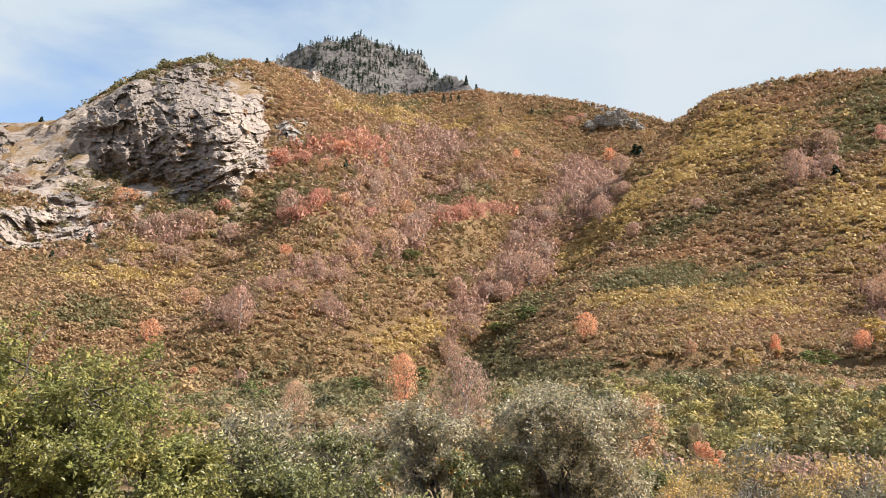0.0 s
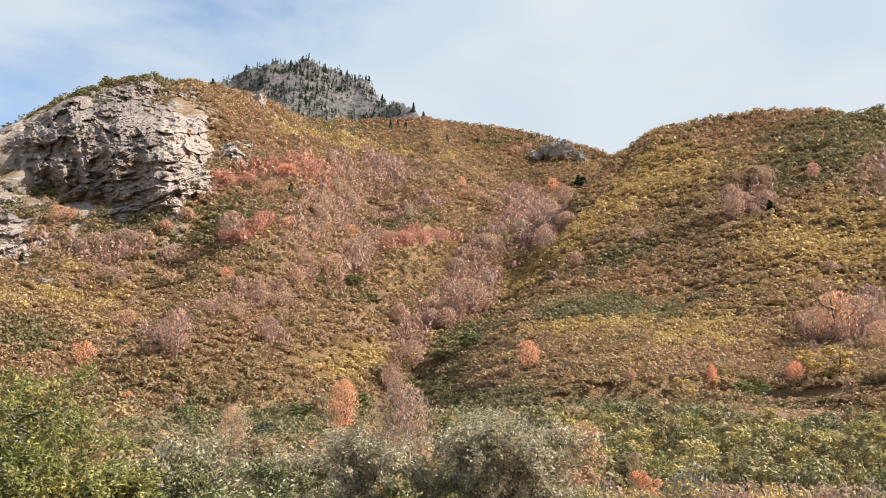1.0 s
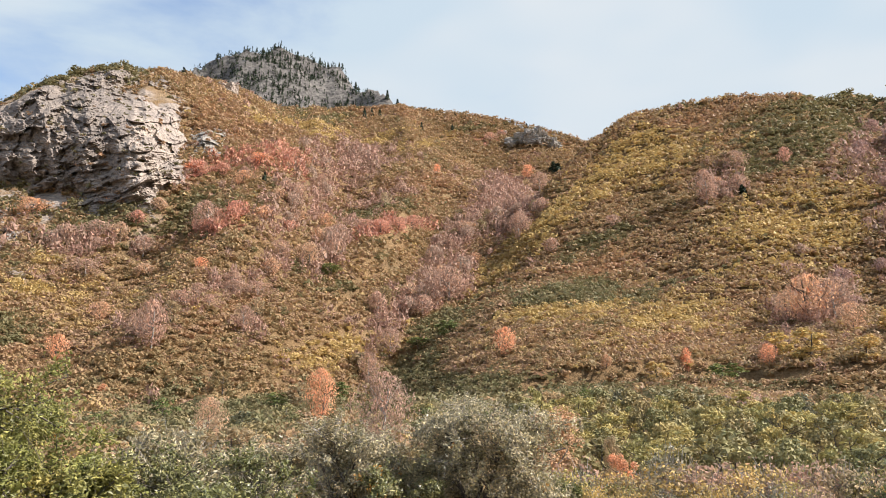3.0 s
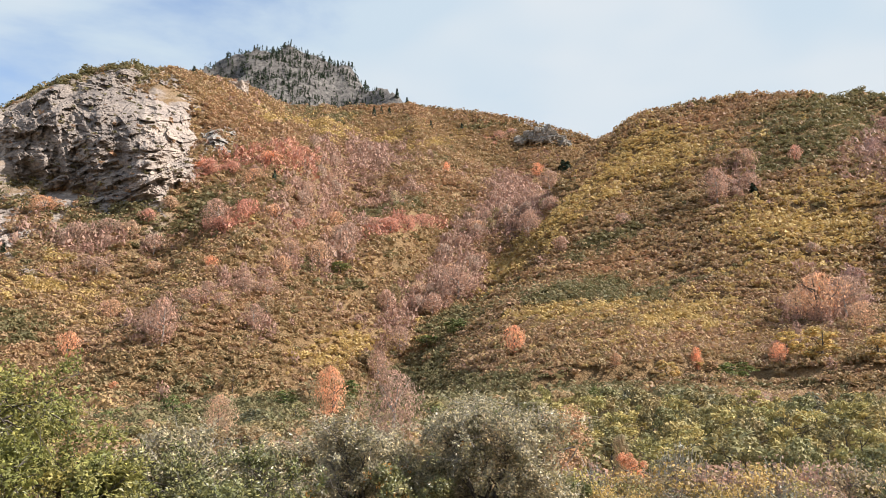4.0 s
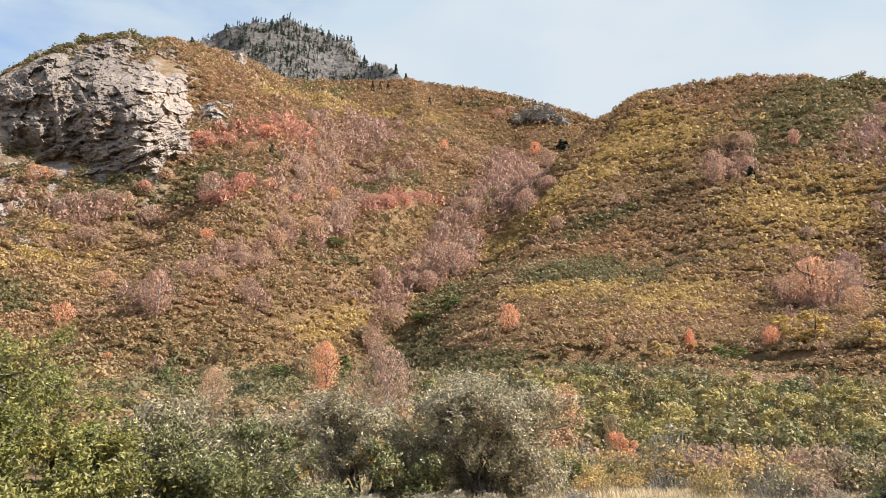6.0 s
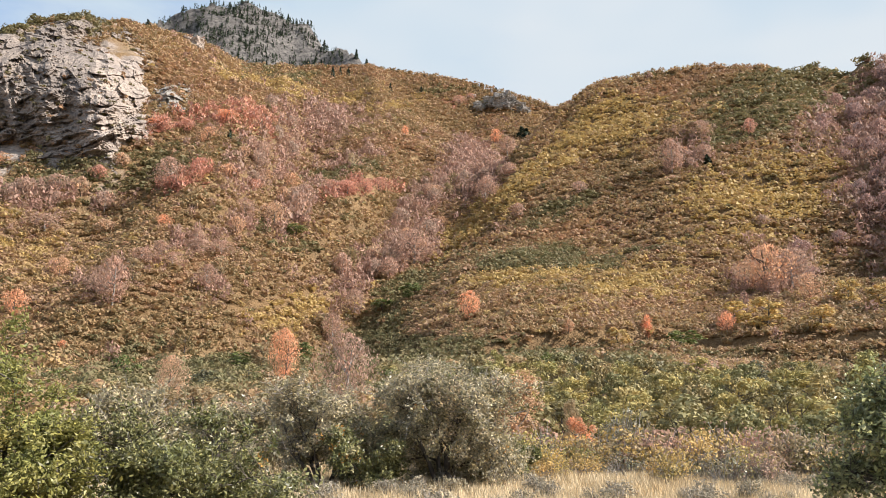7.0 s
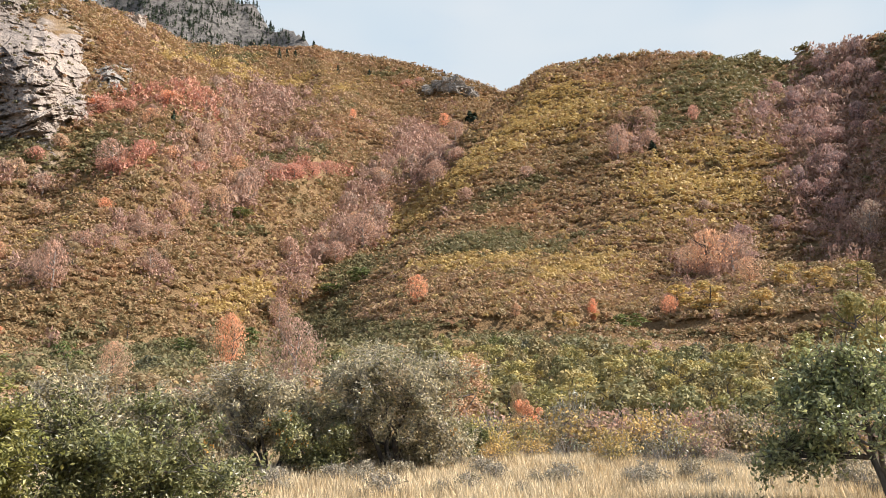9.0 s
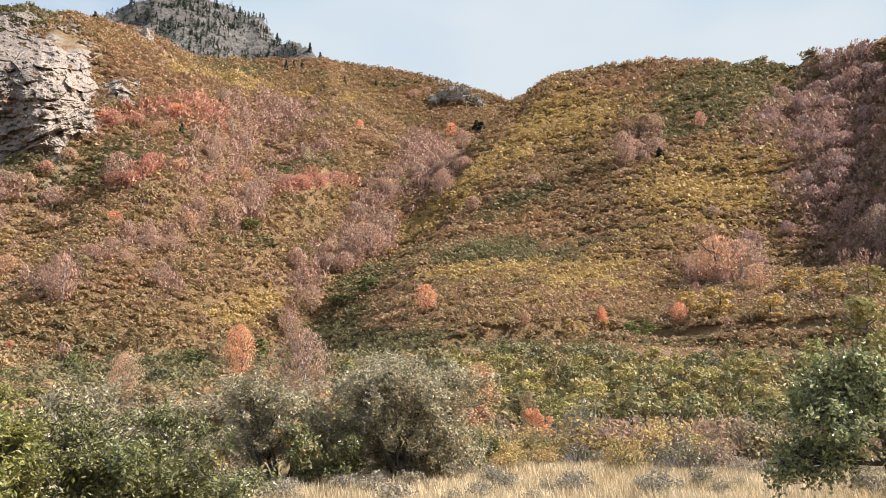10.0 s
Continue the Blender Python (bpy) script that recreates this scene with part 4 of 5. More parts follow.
# ---- trees ----
def stem_tree(rng, h, w, limbs=6, sides=5):
    """Trunk and limbs of a small tree, base at the origin."""
    pieces = []
    lean = rng.normal(0, 0.06, 2)
    z = np.linspace(0, 0.8 * h, 6)
    path = np.stack([lean[0] * z + 0.03 * h * np.sin(z * 2 / h + 1), lean[1] * z, z], 1)
    pieces.append(tube(path, np.linspace(0.026, 0.006, 6) * h, sides))
    for i in range(limbs):
        k = rng.uniform(0.18, 0.7)
        p0 = np.array([np.interp(k * h, z, path[:, c]) for c in range(3)])
        a = rng.uniform(0, 6.28)
        tip = p0 + np.array([math.cos(a) * w * 0.38, math.sin(a) * w * 0.38, h * rng.uniform(0.12, 0.32)])
        mid = (p0 + tip) / 2 + np.array([0, 0, -0.03 * h])
        pieces.append(tube([p0, mid, tip], [0.011 * h, 0.007 * h, 0.003 * h], 4))
    return gather(pieces)


def crown_of(rng, n, h, w, q, tall):
    """A leafy crown with lumps and gaps; tall ones sweep upwards."""
    if tall:
        # feathery: fine upswept sprays filling an egg-shaped crown with a ragged outline
        z = 0.10 + 0.90 * rng.beta(1.5, 1.25, n)
        a = rng.uniform(0, 2 * np.pi, n)
        ragged = 1 + 0.28 * np.sin(3 * a + 5 * z + rng.uniform(0, 6)) + 0.18 * np.sin(7 * a - 9 * z)
        edge = np.sin(np.clip(z, 0, 0.985) ** 1.35 * np.pi) ** 0.6 * 0.5 * w * ragged
        rad = edge * np.sqrt(rng.uniform(0.12, 1.0, n))
        p = np.stack([rad * np.cos(a), rad * np.sin(a), z * h], 1)
        out = np.stack([np.cos(a), np.sin(a), 0.35 + 0 * a], 1)
        rise = np.stack([0.5 * np.cos(a), 0.5 * np.sin(a), 1.0 + 0 * a], 1)
        return leaves(p, out, q * 0.72, rng, 2.3, 0.7, rise, q > 0.2)
    # layered: many small rounded masses of leaves, full on top and open beneath
    lumps = int(26 + 10 * rng.uniform()) if n > 700 else int(12 + 6 * rng.uniform())
    a = rng.uniform(0, 2 * np.pi, lumps)
    zc = rng.uniform(0.12, 0.92, lumps)
    belly = np.sin(np.clip((zc - 0.06) / 0.94, 0, 1) ** 0.9 * np.pi) ** 0.6
    rad = np.sqrt(rng.uniform(0.12, 1, lumps)) * 0.42 * w * belly
    c = np.stack([rad * np.cos(a), rad * np.sin(a), zc * h], 1)
    sz = rng.uniform(0.085, 0.155, lumps) * w * (1.0 if n > 700 else 1.45)
    pick = rng.choice(lumps, n, p=sz ** 2 / np.sum(sz ** 2))
    d = unit(rng.normal(0, 1, (n, 3)) + [0, 0, 0.55])
    p = c[pick] + d * (sz[pick] * rng.uniform(0.45, 1.12, n))[:, None] * [1, 1, 0.8]
    p[:, 2] = np.clip(p[:, 2], 0.03 * h, None)
    return leaves(p, d + [0, 0, 0.35], q, rng, three=q > 0.12)


def small_tree(name, h, w, colour, seed, label, category, n=500, q=0.22, tall=False):
    rng = np.random.default_rng(seed)
    ob = new(name)
    part("trunk", mesh_of("trunk", *stem_tree(rng, h, w), M_BARK if colour != "mauve" else M_TWIG), ob)
    part("crown", mesh_of("crown", *crown_of(rng, n, h, w, q, tall), LEAF[colour]), ob)
    return tagged(ob, label, category)


WORDS = {
    "coral": ("maple_tree", "bright orange-red maple standing in the brush", "maple tree"),
    "salmon": ("maple_tree", "faded salmon-pink maple standing in the brush", "maple tree"),
    "mauve": ("maple_tree", "half-bare greyish pink maple on the slope", "maple tree"),
    "plum": ("maple_tree", "dull purple maple on the shaded slope", "maple tree"),
    "red": ("maple_bush", "low red maple bush on the slope", "maple bush"),
    "copper": ("maple_tree", "rounded copper-coloured maple behind the grey oaks", "maple tree"),
    "tan": ("oak_bush", "dry tan bush with thin leaves", "bush"),
    "gold": ("oak_bush", "golden yellow scrub oak at the slope's foot", "oak bush"),
    "green": ("oak_bush", "dark green oak bush among turning brush", "oak bush"),
    "oak": ("oak_tree", "small olive-green oak in the valley thicket", "oak tree"),
    "lime": ("oak_tree", "small yellow-green oak at the meadow's edge", "oak tree"),
    "grey": ("oak_tree", "grey-green drying oak with bare twigs", "oak tree"),
}
CORAL_SLOPE = [
    (22.7, 133.1, 4.9, 3.8),
    (48.0, 122.3, 2.8, 1.6),
    (34.5, 378.1, 6.7, 3.5),
    (100.2, 485.7, 9.1, 7.3),
    (60.6, 122.1, 3.7, 2.7),
    (48.1, 122.6, 2.9, 1.4),
]
CORAL_WEST = [
    (-47.7, 138.2, 4.6, 3.7),
    (-35.7, 122.7, 1.5, 1.4),
    (-32.3, 169.7, 3.0, 3.0),
    (-48.9, 237.5, 3.1, 4.8),
    (-31.4, 249.7, 3.6, 6.7),
    (-68.1, 223.5, 2.3, 3.7),
]
CORAL_VALLEY = [
    (-3.3, 70.6, 4.6, 2.6),
    (7.7, 25.5, 1.8, 1.2),
]
TAN_WEST = [
    (-6.2, 85.9, 2.9, 3.2),
    (-20.7, 128.8, 5.2, 3.9),
    (-1.0, 174.8, 4.5, 5.8),
]
SALMON_VALLEY = [
    (-9.1, 53.1, 3.2, 2.0),
    (-13.4, 53.7, 1.5, 1.2),
    (-6.2, 49.5, 1.2, 1.3),
]
GOLD_WEST = [
    (-23.4, 236.3, 2.3, 3.2),
]
SALMON_SLOPE = [
    (34.9, 119.2, 2.0, 1.7),
    (80.0, 144.2, 9.3, 9.9),
    (80.1, 151.7, 5.2, 5.7),
]
RED_SLOPE = [
    (61.6, 124.5, 3.5, 2.6),
    (126.8, 231.2, 5.6, 3.9),
    (1.0, 249.9, 4.3, 6.7),
    (5.3, 248.7, 4.3, 7.3),
    (11.1, 263.4, 5.1, 7.7),
    (17.1, 280.9, 5.5, 8.2),
    (87.9, 548.6, 8.0, 8.9),
    (97.9, 560.2, 6.1, 6.8),
]
MAUVE_WEST = [
    (-33.0, 135.9, 8.1, 6.1),
    (-21.2, 154.5, 5.2, 3.9),
    (-7.2, 215.8, 8.9, 6.0),
    (-36.9, 197.0, 8.4, 8.0),
    (-62.5, 200.5, 4.3, 8.4),
    (-70.5, 196.8, 3.7, 5.0),
    (-58.8, 182.1, 3.9, 7.6),
    (-119.5, 227.5, 4.8, 7.5),
    (-21.5, 172.6, 4.1, 6.9),
    (-25.7, 168.8, 3.0, 5.7),
    (-32.3, 152.6, 3.2, 5.2),
    (-19.7, 199.0, 4.8, 6.7),
]
MAUVE_VALLEY = [
    (1.2, 47.4, 4.5, 3.3),
]
MAUVE_SLOPE = [
    (22.1, 216.3, 9.4, 11.6),
    (47.0, 243.1, 9.1, 7.6),
    (15.1, 206.5, 5.6, 5.5),
    (6.1, 189.1, 7.0, 5.7),
    (1.3, 173.6, 7.0, 5.2),
    (92.5, 212.2, 9.7, 7.7),
    (67.8, 216.9, 3.9, 4.5),
    (111.1, 231.8, 6.7, 7.5),
    (102.6, 464.4, 11.7, 12.7),
    (86.4, 146.0, 8.1, 9.0),
    (31.3, 68.2, 2.4, 4.0),
]
RED_WEST = [
    (-30.3, 196.3, 5.5, 4.8),
    (-36.3, 196.2, 3.7, 7.3),
    (-20.1, 217.5, 2.7, 5.2),
    (-47.1, 236.7, 4.8, 6.4),
    (-41.9, 244.6, 4.4, 5.9),
    (-55.4, 206.6, 4.1, 4.3),
]
SALMON_WEST = [
    (-13.2, 206.2, 7.1, 6.9),
    (-20.3, 187.2, 4.5, 4.5),
    (-33.6, 230.1, 4.9, 6.8),
    (-47.7, 187.2, 3.3, 5.1),
    (-52.0, 213.2, 3.8, 4.7),
    (-86.2, 222.5, 4.5, 9.5),
]
GOLD_SLOPE = [
    (69.5, 272.7, 3.4, 2.6),
    (65.6, 119.9, 5.1, 7.3),
    (64.0, 125.8, 4.3, 5.6),
    (38.8, 109.5, 3.3, 3.9),
]
SALMON_EAST = [
    (82.5, 135.0, 5.3, 5.3),
]
SHADED_MAUVE_EAST = [
    (173.7, 257.0, 9.3, 8.3),
    (163.6, 232.1, 10.0, 8.3),
    (197.8, 263.6, 11.8, 8.8),
    (186.9, 236.8, 11.8, 9.2),
    (187.0, 226.1, 11.5, 9.0),
    (156.5, 212.2, 9.3, 7.7),
    (165.5, 206.8, 11.2, 8.8),
    (127.6, 182.9, 8.5, 5.3),
    (132.6, 176.8, 8.4, 6.5),
    (110.6, 167.2, 6.1, 5.3),
]
MAUVE_EAST = [
    (114.8, 143.2, 8.7, 6.1),
]
GOLD_EAST = [
    (71.3, 114.4, 4.5, 5.4),
    (87.5, 122.6, 4.6, 6.0),
    (86.5, 130.3, 4.7, 5.2),
]
COPPER_VALLEY = [
    (6.4, 29.4, 3.4, 3.0),
]
LIME_EAST = [
    (90.3, 116.7, 5.0, 5.9),
]
GREEN_SLOPE = [
    (52.8, 120.5, 3.6, 7.0),
    (18.4, 181.3, 4.1, 6.7),
    (12.7, 187.8, 3.2, 6.3),
]
TAN_SLOPE = [
    (109.0, 232.7, 6.3, 6.2),
]
GREEN_WEST = [
    (-4.6, 158.5, 4.2, 6.3),
    (-8.3, 206.0, 3.5, 6.9),
    (-8.2, 86.3, 2.0, 3.5),
]
TAN_VALLEY = [
    (9.5, 32.6, 2.4, 0.7),
    (6.1, 23.7, 0.7, 1.8),
    (9.7, 21.9, 0.5, 1.4),
]
GOLD_VALLEY = [
    (9.8, 24.6, 0.9, 1.4),
    (11.0, 24.7, 0.7, 1.1),
]
LIME_VALLEY = [
    (12.3, 24.0, 1.3, 1.1),
    (14.0, 28.8, 1.7, 1.9),
    (13.7, 23.8, 1.1, 1.6),
    (19.1, 30.5, 2.1, 1.9),
    (33.8, 49.6, 3.8, 3.2),
    (29.5, 49.9, 2.5, 3.9),
    (42.2, 55.9, 6.7, 5.1),
    (38.5, 48.6, 6.3, 3.7),
]
OAK_VALLEY = [
    (24.3, 43.7, 1.7, 3.0),
]
ACCENTS = [(*p, colour) for colour, *places in (
    ("coral", *CORAL_SLOPE, *CORAL_WEST, *CORAL_VALLEY),
    ("tan", *TAN_WEST, *TAN_SLOPE, *TAN_VALLEY),
    ("salmon", *SALMON_VALLEY, *SALMON_SLOPE, *SALMON_WEST, *SALMON_EAST),
    ("gold", *GOLD_WEST, *GOLD_SLOPE, *GOLD_EAST, *GOLD_VALLEY),
    ("red", *RED_SLOPE, *RED_WEST),
    ("mauve", *MAUVE_WEST, *MAUVE_VALLEY, *MAUVE_SLOPE, *MAUVE_EAST),
    ("plum", *SHADED_MAUVE_EAST),
    ("lime", *LIME_EAST, *LIME_VALLEY),
    ("green", *GREEN_SLOPE, *GREEN_WEST),
    ("oak", *OAK_VALLEY),
    ("copper", *COPPER_VALLEY),
) for p in places]
protos = {}
rng = np.random.default_rng(5)
for x, y, h, w, colour in ACCENTS:
    far = math.hypot(x, y)
    h, w = (0.62 * h, 0.62 * w) if colour == "plum" else (h, w)
    kind = (colour, int(rng.integers(0, 3)), 3 if far < 45 else 0 if far < 75 else 1 if far < 190 or w > 6.5 else 2)
    m = Matrix.LocRotScale((x, y, ground_at(x, y) - 0.15), Euler((0, 0, rng.uniform(0, 6.28))), (w / 4.0, w / 4.0, h / 5.0))
    if kind not in protos:
        n, q = ((2200, 0.13), (1100, 0.19), (700, 0.26), (4200, 0.11))[kind[2]]
        ob = small_tree(WORDS[colour][0], 5.0, 4.0, colour, 300 + len(protos), *WORDS[colour][1:], n=n, q=q, tall=kind[2] != 3 and colour in ("mauve", "coral", "salmon", "red", "plum"))
        tagged(ob, group="autumn trees on the slope")
        ob.matrix_basis = m
        protos[kind] = ob
    else:
        made = copy_thing(protos[kind], Matrix.Identity(4))
        made.matrix_basis = m


# maples scattered through the hollows of the slope
rng = np.random.default_rng(55)
x, y = scatter(rng, 2600, (-29, 43), (112, 330))
kinds_here = species_at(x, y)
keep = (kinds_here == 3) & ~((np.degrees(np.arctan2(x, y)) < -11) & (np.hypot(x, y) > 215)) & ~open_ground(x, y)
x, y = x[keep][:150], y[keep][:150]
for i, (px, py) in enumerate(zip(x, y)):
    far = math.hypot(px, py)
    # beyond 31 degrees the leaf colour carries the slope's shade
    colour = str(rng.choice(["mauve", "mauve", "mauve", "mauve", "salmon", "tan"]) if math.degrees(math.atan2(px, py)) < 31 else "plum")
    kind = (colour, int(rng.integers(0, 3)), 1 if far < 190 else 2)
    h = rng.uniform(2.6, 5.2) * (1.15 if far > 200 else 1.0)
    w = h * rng.uniform(0.75, 1.1)
    m = Matrix.LocRotScale((px, py, ground_at(px, py) - 0.15), Euler((0, 0, rng.uniform(0, 6.28))), (w / 4.0, w / 4.0, h / 5.0))
    if kind not in protos:
        n, q = ((1300, 0.18), (800, 0.21), (450, 0.29))[kind[2]]
        ob = small_tree(WORDS[colour][0], 5.0, 4.0, colour, 300 + len(protos), *WORDS[colour][1:], n=n, q=q, tall=True)
        tagged(ob, group="autumn trees on the slope")
        ob.matrix_basis = m
        protos[kind] = ob
    else:
        made = copy_thing(protos[kind], Matrix.Identity(4))
        made.matrix_basis = m


# ---- conifers ----
def conifer(seed, n=150):
    """A fir 10 m high: drooping boughs round a straight trunk."""
    rng = np.random.default_rng(seed)
    ob = new("fir_tree")
    part("trunk", mesh_of("trunk", *tube([(0, 0, -0.4), (0, 0, 4), (0, 0, 9.6)], [0.2, 0.13, 0.03], 5), M_BARK), ob)
    z = 10 * rng.uniform(0.04, 1, n) ** 1.25
    rad = 2.1 * (1 - z / 10) ** 0.85 * rng.uniform(0.35, 1.1, n) + 0.08
    a = rng.uniform(0, 2 * np.pi, n)
    p = np.stack([rad * np.cos(a), rad * np.sin(a), z - 0.25 * rad], 1)
    d = np.stack([np.cos(a), np.sin(a), 0.9 + 0 * a], 1)
    part("crown", mesh_of("crown", *leaves(p, d, 0.95, rng, 1.6, 0.45), M_NEEDLE), ob)
    return tagged(ob, "dark green fir on the ridge", "conifer", "conifers on the ridge")


firs = [conifer(600 + i) for i in range(4)]
SLOPE_FIRS = [
    (-27.9, 232.0, 3.5, 2.2),
    (-23.8, 210.1, 2.3, 1.5),
    (117.2, 489.0, 8.2, 7.4),
    (103.0, 212.1, 3.9, 2.8),
    (-74.9, 332.9, 3.8, 2.7),
    (-10.5, 974.7, 10.1, 5.2),
    (27.1, 919.3, 11.5, 5.5),
    (25.2, 596.6, 5.2, 3.6),
    (39.4, 542.7, 6.3, 2.9),
    (62.4, 558.7, 5.7, 3.0),
    (-79.2, 184.2, 3.0, 2.4),
    (0.4, 555.6, 8.1, 3.7),
    (5.6, 564.7, 6.2, 3.0),
]
RIDGE_FIRS = [
    (11.4, 568.6, 5.8, 3.4),
    (-133.7, 265.0, 2.5, 2.4),
    (-114.4, 276.1, 2.6, 2.0),
    (-111.0, 276.8, 1.9, 1.6),
    (-106.9, 278.4, 2.0, 1.8),
    (-104.4, 279.3, 1.5, 1.6),
    (-82.5, 174.6, 2.6, 2.1),
    (-119.5, 274.7, 1.9, 1.8),
    (118.0, 568.6, 2.9, 2.7),
    (67.8, 589.1, 3.0, 3.2),
    (49.5, 596.5, 2.6, 4.0),
    (119.7, 487.2, 8.5, 7.3),
    (103.2, 211.4, 3.6, 2.5),
]
FIRS = SLOPE_FIRS + RIDGE_FIRS
for i, (x, y, h, w) in enumerate(FIRS):
    m = Matrix.LocRotScale((x, y, ground_at(x, y) - 0.1), Euler((0, 0, i * 1.3)), (w / 4.0, w / 4.0, h / 10))
    if i < 4:
        firs[i].matrix_basis = m
    else:
        made = copy_thing(firs[i % 4], Matrix.Identity(4))
        made.matrix_basis = m
rng = np.random.default_rng(8)
for i in range(200):
    a = radians(rng.uniform(-12.0, -0.5) if i % 3 else rng.uniform(-7.0, 0.2))
    r = rng.uniform(860, 1008) if i % 3 else rng.uniform(800, 930)
    x, y = r * math.sin(a), r * math.cos(a)
    s = rng.uniform(0.45, 0.85)
    made = copy_thing(firs[i % 4], Matrix.Identity(4))
    made.matrix_basis = Matrix.LocRotScale((x, y, ground_at(x, y) - 0.6), Euler((0, 0, i)), (s * 1.25, s * 1.25, s))
    made["label"] = "dark fir clinging to the rocky peak"
# the rest of the peak's wood, too many to count
a = np.radians(rng.uniform(-12.5, 0.8, 1500))
r = 850 + 162 * rng.uniform(0, 1, 1500) ** 0.8
wood_kinds = []
for i in range(4):
    z = 10 * rng.uniform(0.04, 1, 22) ** 1.25
    rad = 2.2 * (1 - z / 10) ** 0.85 * rng.uniform(0.35, 1.1, 22) + 0.1
    b = rng.uniform(0, 2 * np.pi, 22)
    wood_kinds.append(leaves(np.stack([rad * np.cos(b), rad * np.sin(b), z], 1), np.stack([np.cos(b), np.sin(b), 0.9 + 0 * b], 1), 1.5, rng, 1.6, 0.45))
ob = planted("fir_wood", r * np.sin(a), r * np.cos(a), wood_kinds, rng.uniform(0.42, 0.8, 1500), rng, M_NEEDLE, "dark firs scattered over the rocky peak", 0.4)
tagged(ob, category="conifer wood")

# ---- oak thicket between the meadow and the track ----
rng = np.random.default_rng(21)
taken = [(x, y) for x, y, h, w, c in ACCENTS if math.hypot(x, y) < 100]
thicket, far_oaks = {}, []
count = 0
while count < 520:
    a, r = rng.uniform(-31, 44), math.sqrt(rng.uniform(28 ** 2, 104 ** 2))
    x, y = r * math.sin(radians(a)), r * math.cos(radians(a))
    if any((x - u) ** 2 + (y - v) ** 2 < (1.5 if r < 60 else 1.7) for u, v in taken) or y < 26.0 - 0.05 * x or (23 < a < 36 and r > 84) or (a < 4 and r > 40 and rng.uniform() < 0.85):
        continue
    taken.append((x, y))
    count += 1
    if a < 3 and r < 48:
        colour = rng.choice(["grey", "grey", "oak", "tan"])
    elif a > 12 and r < 70:
        colour = rng.choice(["lime", "lime", "oak", "lime", "oak", "oak"])
    else:
        colour = rng.choice(["oak", "oak", "oak", "lime", "green", "grey", "tan"])
    colour = str(colour)
    if r > 76:
        far_oaks.append((x, y, colour))
        continue
    kind = (colour, int(rng.integers(0, 3)), r < 60)
    h = rng.uniform(1.5, 2.9) * (0.85 if r < 42 else 1.0) * (0.7 if a < 10 else 1.0)
    w = rng.uniform(2.0, 3.5)
    m = Matrix.LocRotScale((x, y, ground_at(x, y) - 0.1), Euler((0, 0, rng.uniform(0, 6.28))), (w / 4, w / 4, h / 3.4))
    if kind not in thicket:
        n, q = (1350, 0.145) if kind[2] else (800, 0.18)
        ob = small_tree(WORDS[colour][0], 3.4, 4.0, colour, 700 + len(thicket), *WORDS[colour][1:], n=n, q=q)
        tagged(ob, group="oaks of the valley thicket")
        ob.matrix_basis = m
        thicket[kind] = ob
    else:
        made = copy_thing(thicket[kind], Matrix.Identity(4))
        made.matrix_basis = m


oak_kinds = [clump(rng, 150, 0.08, 9, 20, 0.14) for _ in range(6)]
for mat, colours, nm, lab in ((M_GREENS, ("green", "oak", "grey"), "far_oak_thicket", "olive-green oaks at the foot of the slope"), (M_OCHRE, ("lime", "tan"), "far_turning_oaks", "yellowing oaks at the foot of the slope")):
    at = np.array([(u, v) for u, v, c in far_oaks if c in colours])
    planted(nm, at[:, 0], at[:, 1], oak_kinds, rng.uniform(2.4, 4.0, len(at)), rng, mat, lab, 0.1)


# ---- shrubs along the edge of the grass ----
def bare_shrub(seed, h, w, leafy, colour, label, twigs=75):
    """A low shrub of many thin upswept twigs with the last leaves on them."""
    rng = np.random.default_rng(seed)
    ob = new("edge_shrub")
    wood, spots, outs = [], [], []
    for _ in range(twigs):
        a, k = rng.uniform(0, 6.28), math.sqrt(rng.uniform())
        d = np.array([math.cos(a), math.sin(a), 0.0])
        tip = d * k * 0.5 * w + [0, 0, h * (1 - 0.55 * k * k) * rng.uniform(0.6, 1.08)]
        base = d * 0.12 * w * rng.uniform() + [0, 0, -0.05]
        mid = base + (tip - base) * 0.5 + rng.normal(0, 0.05, 3) * w
        wood.append(tube([base, mid, tip], [0.012, 0.008, 0.004], 3))
        for _ in range(leafy):
            s = rng.uniform(0.3, 1.0)
            spots.append((mid + (tip - mid) * s) + rng.normal(0, 0.045, 3) * w)
            outs.append(d + [0, 0, 0.6])
    tagged(part("twig_spray", mesh_of("twig_spray", *gather(wood), M_TWIG), ob), kind="stuff")
    part("crown", mesh_of("crown", *leaves(np.array(spots), np.array(outs), 0.055, rng, 1.5, 0.6), LEAF[colour]), ob)
    return tagged(ob, label, "shrub", "brush along the meadow's edge")


